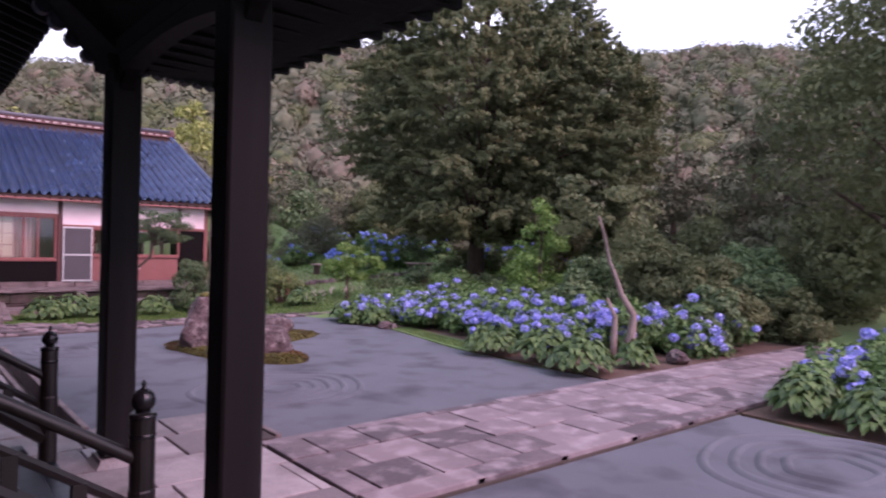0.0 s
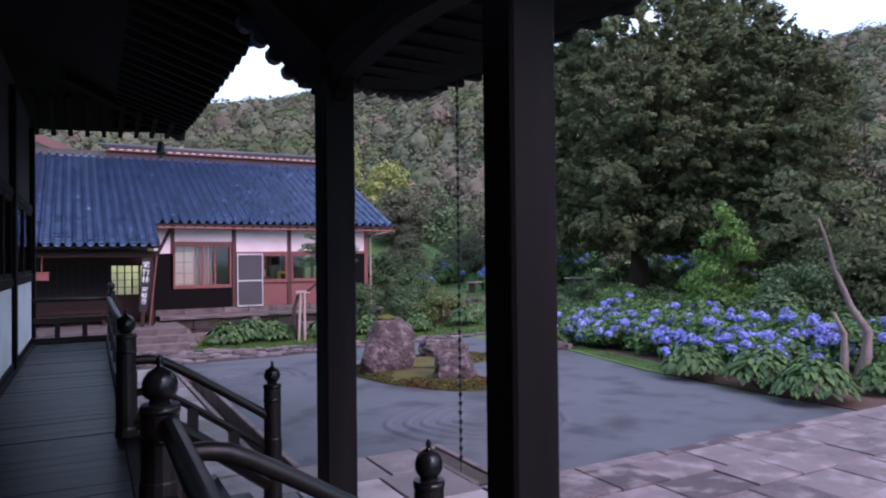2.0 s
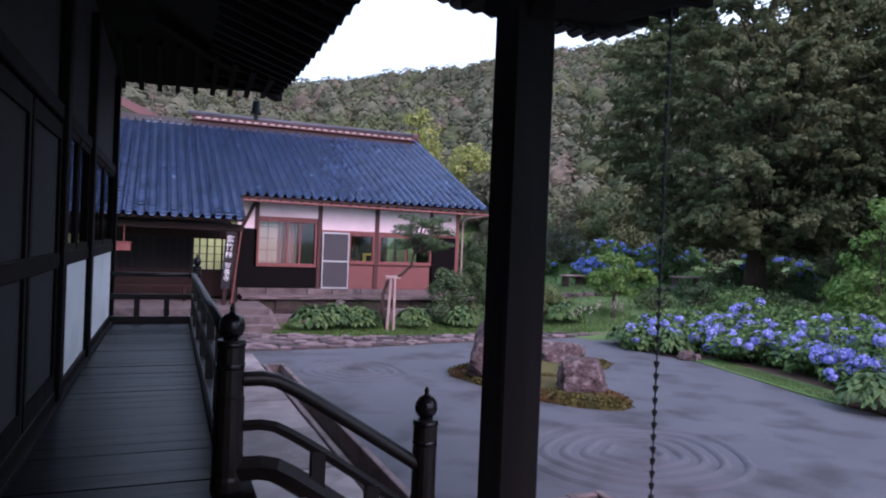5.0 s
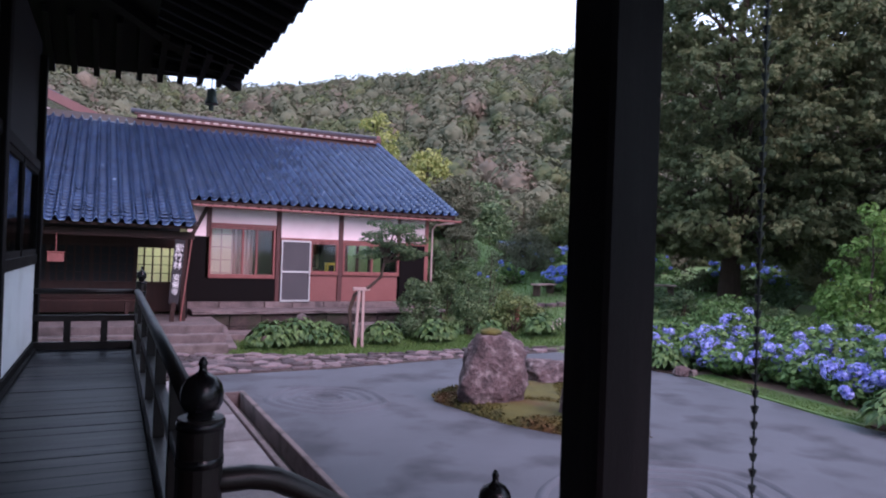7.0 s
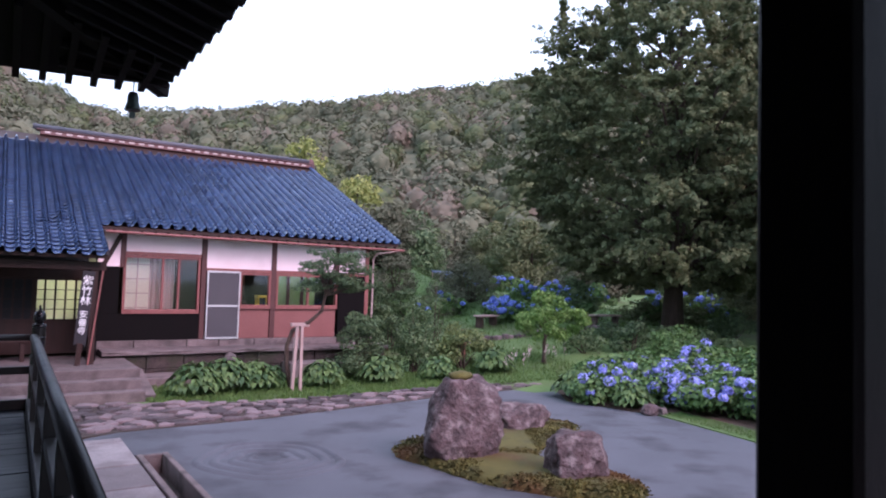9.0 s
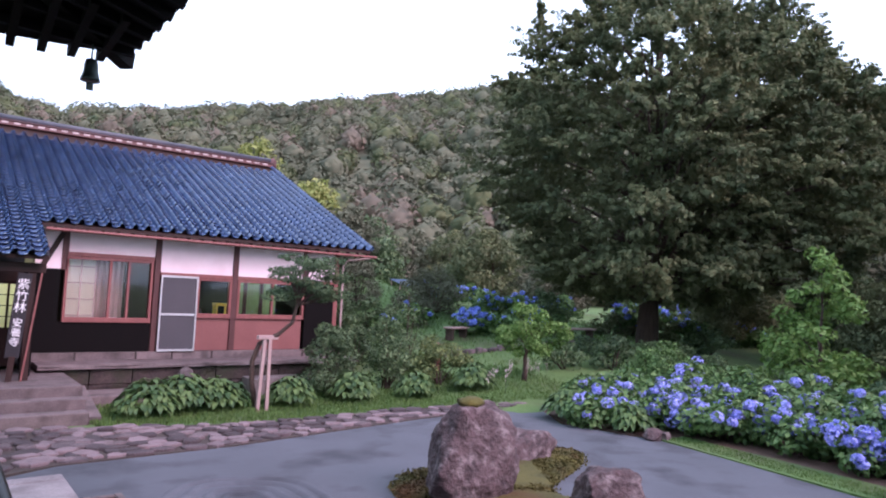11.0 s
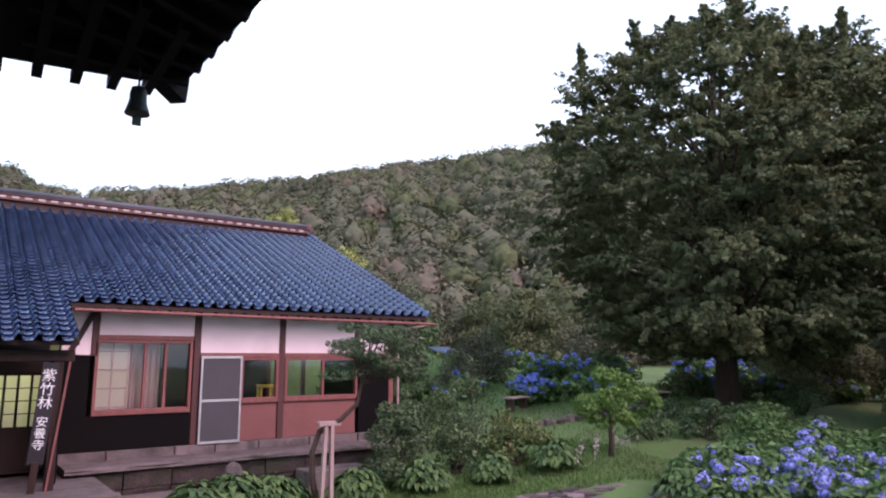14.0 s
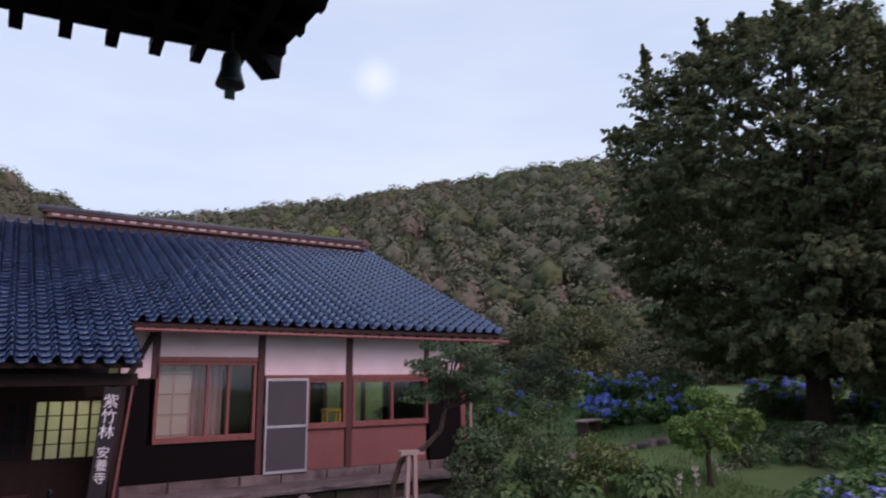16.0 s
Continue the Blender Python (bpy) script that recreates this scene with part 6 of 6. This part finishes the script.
azs, rs_ = list(range(-60, 131, 2)), [50, 58, 70, 85, 100, 120, 140, 160, 178, 200, 240]
verts = [(r * math.sin(radians(a)), 8 + r * math.cos(radians(a)), hill_height(a, r) - (1.5 if r == 50 else 0)) for a in azs for r in rs_]
nr = len(rs_)
faces = [(i * nr + j, i * nr + j + 1, (i + 1) * nr + j + 1, (i + 1) * nr + j) for i in range(len(azs) - 1) for j in range(nr - 1)]
tagged(new("hill_ground", sheet_mesh("hill_ground", verts, faces, "leaf_far", True)), "wooded hill slope", "hill", kind="structure")
rg = random.Random(15)
groups = {"leaf_far": [], "leaf_rust": [], "leaf_yellow": [], "leaf_big": []}
for _ in range(2650):
    az = rg.uniform(-6, 80)
    r = math.sqrt(rg.uniform(58 ** 2, 181 ** 2))
    z = hill_height(az, r)
    s = rg.uniform(1.6, 2.9) * (0.7 + 0.3 * r / 180)
    x, y = r * math.sin(radians(az)), 8 + r * math.cos(radians(az))
    kind = rg.choices(list(groups), (10, 1.8, 0.05, 3.5))[0]
    hgt = rg.uniform(0.9, 1.5)
    groups[kind].append(((x, y, z + s * 0.6 * hgt), (s, s, s * 0.85 * hgt)))
    for q in range(1):
        groups[kind].append(((x + rg.uniform(-1, 1) * s * 0.7, y + rg.uniform(-1, 1) * s * 0.7, z + s * rg.uniform(0.4, 1.3)), (s * 0.5, s * 0.5, s * 0.45)))
core = bmesh.new()
bmesh.ops.create_icosphere(core, subdivisions=1, radius=1)
core_v = np.array([v.co[:] for v in core.verts])
core_f = np.array([[v.index for v in f.verts] for f in core.faces])
core.free()
for kind, blobs in groups.items():
    ob = new("hill_woods", cluster_leaves("hill_woods", blobs, 82, 0.6, kind, 33, 0.3, 0.35, 0.8, 0.84, 0.16, 0.3))
    tagged(ob, "dense mixed woods covering the hillside", "woods", kind="stuff")
    cv, cf = [], []
    for i, (c, r) in enumerate(blobs):
        cf += (core_f + len(core_v) * i).tolist()
        cv.append(np.array(c) + core_v * np.array(r) * 0.8)
    ob = new("hill_thicket", sheet_mesh("hill_thicket", np.concatenate(cv), cf, kind, True))
    tagged(ob, "shaded inner foliage of the hillside woods", "woods", kind="stuff")

# mixed trees at the foot of the slope
rg = random.Random(88)
for i in range(26):
    az = rg.uniform(20, 47) if i < 17 else rg.uniform(47, 78)
    r = rg.uniform(44, 57)
    x, y = r * math.sin(radians(az)), 8 + r * math.cos(radians(az))
    h, w = rg.uniform(3.6, 6.2), rg.uniform(1.6, 2.6)
    gz = ground_height(x, y)
    blobs = crown_blobs((x, y), [(gz + 0.5, w * 0.8), (gz + h * 0.4, w), (gz + h * 0.75, w * 0.75), (gz + h, w * 0.2)], 30, 600 + i, (0.6, 1.0))
    tree("slope_tree", "bushy grey-green tree at the foot of the slope", (x, y, gz + 0.1), h, 0.12, blobs, 110, 0.26, rg.choice(("leaf_far", "leaf_shrub", "leaf_far", "leaf_big")), 600 + i, limb_count=8, group="trees at the foot of the slope")

# the pale moon behind thin cloud
def glow_material():
    m = bpy.data.materials.new("moon_glow")
    m.use_nodes = True
    n, l = m.node_tree.nodes, m.node_tree.links
    tc, gr, mp, em, tr, mx = (n.new(k) for k in ("ShaderNodeTexCoord", "ShaderNodeTexGradient", "ShaderNodeMapRange", "ShaderNodeEmission", "ShaderNodeBsdfTransparent", "ShaderNodeMixShader"))
    gr.gradient_type = "SPHERICAL"
    scale = n.new("ShaderNodeVectorMath")
    scale.operation = "SCALE"
    scale.inputs["Scale"].default_value = 1 / 60
    em.inputs["Color"].default_value = (1.0, 0.94, 0.8, 1)
    em.inputs["Strength"].default_value = 1.7
    mp.interpolation_type = "SMOOTHSTEP"
    mp.inputs["To Max"].default_value = 0.3
    l.new(tc.outputs["Object"], scale.inputs[0])
    l.new(scale.outputs["Vector"], gr.inputs["Vector"])
    l.new(gr.outputs["Fac"], mp.inputs["Value"])
    l.new(mp.outputs["Result"], mx.inputs[0])
    l.new(tr.outputs[0], mx.inputs[1])
    l.new(em.outputs[0], mx.inputs[2])
    l.new(mx.outputs[0], n["Material Output"].inputs["Surface"])
    return m


bm = bmesh.new()
bmesh.ops.create_circle(bm, cap_ends=True, radius=60, segments=48)
moon = tagged(part("moon", bm, glow_material(), None), "pale moon behind thin cloud low over the hills", "moon", kind="structure")
moon.matrix_basis = look((1500 * 0.4202, 11.4 + 1500 * 0.8025, 2.5 + 1500 * 0.4238), (0, 11.4, 2.5))

# ---- pieces: path slabs, paving, flagstones, roof tiles ----
rg = random.Random(9)
path = thing("stone_path", "worn pinkish grey slab path with long kerb stones", "path", kind="structure")


def slab(parent, x0, y0, x1, y1, z, name="slab", mat="slab"):
    h = rg.uniform(-0.006, 0.008)
    g = 0.012
    return part(name, boxed(x0 + g, y0 + g, z - 0.08, x1 - g, y1 - g, z + h, 0.008), mat, parent)


rows = [(5.28, 5.95), (5.95, 6.55), (6.55, 7.2)]
for j, (y0, y1) in enumerate(rows):
    x = 3.42 + (0.0, 0.35, 0.15)[j] - 0.0
    slab(path, 3.42, y0, x + 0.3, y1, 0.05)
    x += 0.3
    while x < 18.2:
        w = rg.uniform(0.55, 1.15)
        dy = rg.uniform(-0.02, 0.02)
        slab(path, x, y0, min(x + w, 18.4), y1, 0.05)
        x += w
x = 3.42
while x < 18.2:
    w = rg.uniform(0.9, 1.7)
    slab(path, x, 4.92, min(x + w, 18.4), 5.27, 0.06, "kerb_stone")
    slab(path, x, 7.21, min(x + w * 0.9, 18.4), 7.4, 0.045, "kerb_stone")
    x += w * 0.9
apron = thing("porch_paving", "pale stone paving before the porch stairs", "paving", kind="structure")
for j, (y0, y1) in enumerate(((1.1, 2.0), (2.0, 2.9), (2.9, 3.8), (3.8, 4.7), (4.7, 5.6), (5.6, 6.5), (6.5, 7.3), (7.3, 8.15), (8.15, 8.95))):
    x = 0.2 - 0.3 * (j % 2)
    while x < 3.3:
        w = rg.uniform(0.7, 1.15)
        if x + w > 0.3:
            slab(apron, max(0.2, x), y0, min(3.38, x + w), y1, 0.055, "slab", "pale_slab")
        x += w
walkside = thing("drip_paving", "long pale stone slabs beside the veranda", "paving", kind="structure")
y = 9.05
while y < 17.3:
    w = rg.uniform(1.0, 1.7)
    slab(walkside, 0.25, y, 1.58, min(y + w, 17.4), 0.05, "slab", "pale_slab")
    y += w

# irregular flagstones: a jittered grid of many-sided stones
strip = thing("flagstone_strip", "strip of irregular rough flagstones before the lawn", "paving", "", "structure")


def strip_front(x):
    return np.interp(x, [0.2, 0.9, 1.6, 4, 8, 11.3], [18.2, 17.8, 18.05, 18.15, 18.8, 19.05])


def strip_back(x):
    return np.interp(x, [0.2, 2.5, 5, 8, 11.5], [20.75, 20.25, 19.55, 19.72, 19.6])


def flagstone(cx, cy, rx, ry):
    bm = bmesh.new()
    n = rg.randint(6, 8)
    a0 = rg.uniform(0, 6)
    h = rg.uniform(0.035, 0.07)
    ring = []
    for i in range(n):
        a = a0 + 2 * math.pi * i / n + rg.uniform(-0.2, 0.2)
        k = rg.uniform(0.75, 1.2)
        ring.append((math.cos(a) * k, math.sin(a) * k))
    lo = [bm.verts.new((cx + rx * u, cy + ry * v, -0.03)) for u, v in ring]
    mi = [bm.verts.new((cx + rx * u, cy + ry * v, h * 0.75)) for u, v in ring]
    hi = [bm.verts.new((cx + rx * u * 0.86, cy + ry * v * 0.86, h + rg.uniform(-0.006, 0.006))) for u, v in ring]
    for a, b in ((lo, mi), (mi, hi)):
        for i in range(n):
            bm.faces.new((a[i], a[(i + 1) % n], b[(i + 1) % n], b[i]))
    bm.faces.new(hi)
    return part("flagstone", bm, "flag", strip)


x = 0.45
while x < 11.4:
    step = rg.uniform(0.2, 0.36)
    f, b = strip_front(x), strip_back(x)
    rows_n = max(2, round((b - f) / 0.25))
    d = (b - f) / rows_n
    for j in range(rows_n):
        flagstone(x + rg.uniform(-0.1, 0.1) + (0.14 if j % 2 else 0), f + d * (j + 0.5) + rg.uniform(-0.06, 0.06), step * 0.56 * rg.uniform(0.75, 1.3), d * 0.52 * rg.uniform(0.75, 1.25))
    x += step

# roof tiles: wavy pan tiles laid in overlapping courses
TW, TL = 0.262, 0.232
SL = math.atan(ROOF_SLOPE)


def tile_verts():
    """One S-shaped tile: verts in its own plane (u across, v up the slope, w out)."""
    us = [0, 0.08, 0.2, 0.45, 0.62, 0.72, 0.84, 0.94, 1.0]
    ws = [0.045, 0.008, -0.004, -0.006, 0.006, 0.05, 0.085, 0.075, 0.045]
    v0 = [(u * TW, -0.02, w * 1.35 + 0.05) for u, w in zip(us, ws)]
    v1 = [(u * TW, TL + 0.07, w * 1.35 - 0.004) for u, w in zip(us, ws)]
    v2 = [(u * TW, 0.03, w * 1.35 + 0.01) for u, w in zip(us, ws)]
    n = len(us)
    faces = [(i, i + 1, n + i + 1, n + i) for i in range(n - 1)] + [(2 * n + i, 2 * n + i + 1, i + 1, i) for i in range(n - 1)]
    return v0 + v1 + v2, faces


TV, TF = tile_verts()
tile_mesh = sheet_mesh("roof_tile", TV, TF, "tile")
deck = thing("roof_tiles", "blue glazed wavy roof tiles in overlapping courses", "roof tiles", kind="structure")
all_v, all_f, count = [], [], 0
cs, sn = math.cos(SL), math.sin(SL)
for course in range(38):
    y = 21.95 + course * TL * cs
    if y > RYR - 0.02:
        break
    xmax = RX1 if y > 23.5 else RX1 - 30 * TW
    kx = 0
    while True:
        x = xmax - (kx + 1) * TW
        if x < -3.6:
            break
        z = roof_z(y) + 0.004
        near = course <= 17 and -1.2 < x < 6.5 and ((y < 23.5 and x > -1.2) or (23.5 < y < 25.2)) and count < 300
        if near:
            ob = part("roof_tile", tile_mesh, "tile", deck)
            ob.matrix_basis = pose(x, y, z, math.degrees(SL), 0, 0)
            count += 1
        else:
            b = len(all_v)
            jz = rg.uniform(-0.0015, 0.0015)
            all_v += [(x + u, y + v * cs - w * sn, z + v * sn + w * cs + jz) for u, v, w in TV]
            all_f += [tuple(b + i for i in f) for f in TF]
        kx += 1
part("roof_tile_field", sheet_mesh("roof_tile_field", all_v, all_f, "tile"), "tile", deck)["kind"] = "stuff"
bm = bmesh.new()
for i in range(28):
    y = 23.72 + i * 0.25
    tube(bm, [(RX1 + 0.02, y, roof_z(y) + 0.06), (RX1 + 0.02, y + 0.27, roof_z(y + 0.27) + 0.04)], 0.07, 8)
part("verge_tiles", bm, "tile", deck)["kind"] = "stuff"
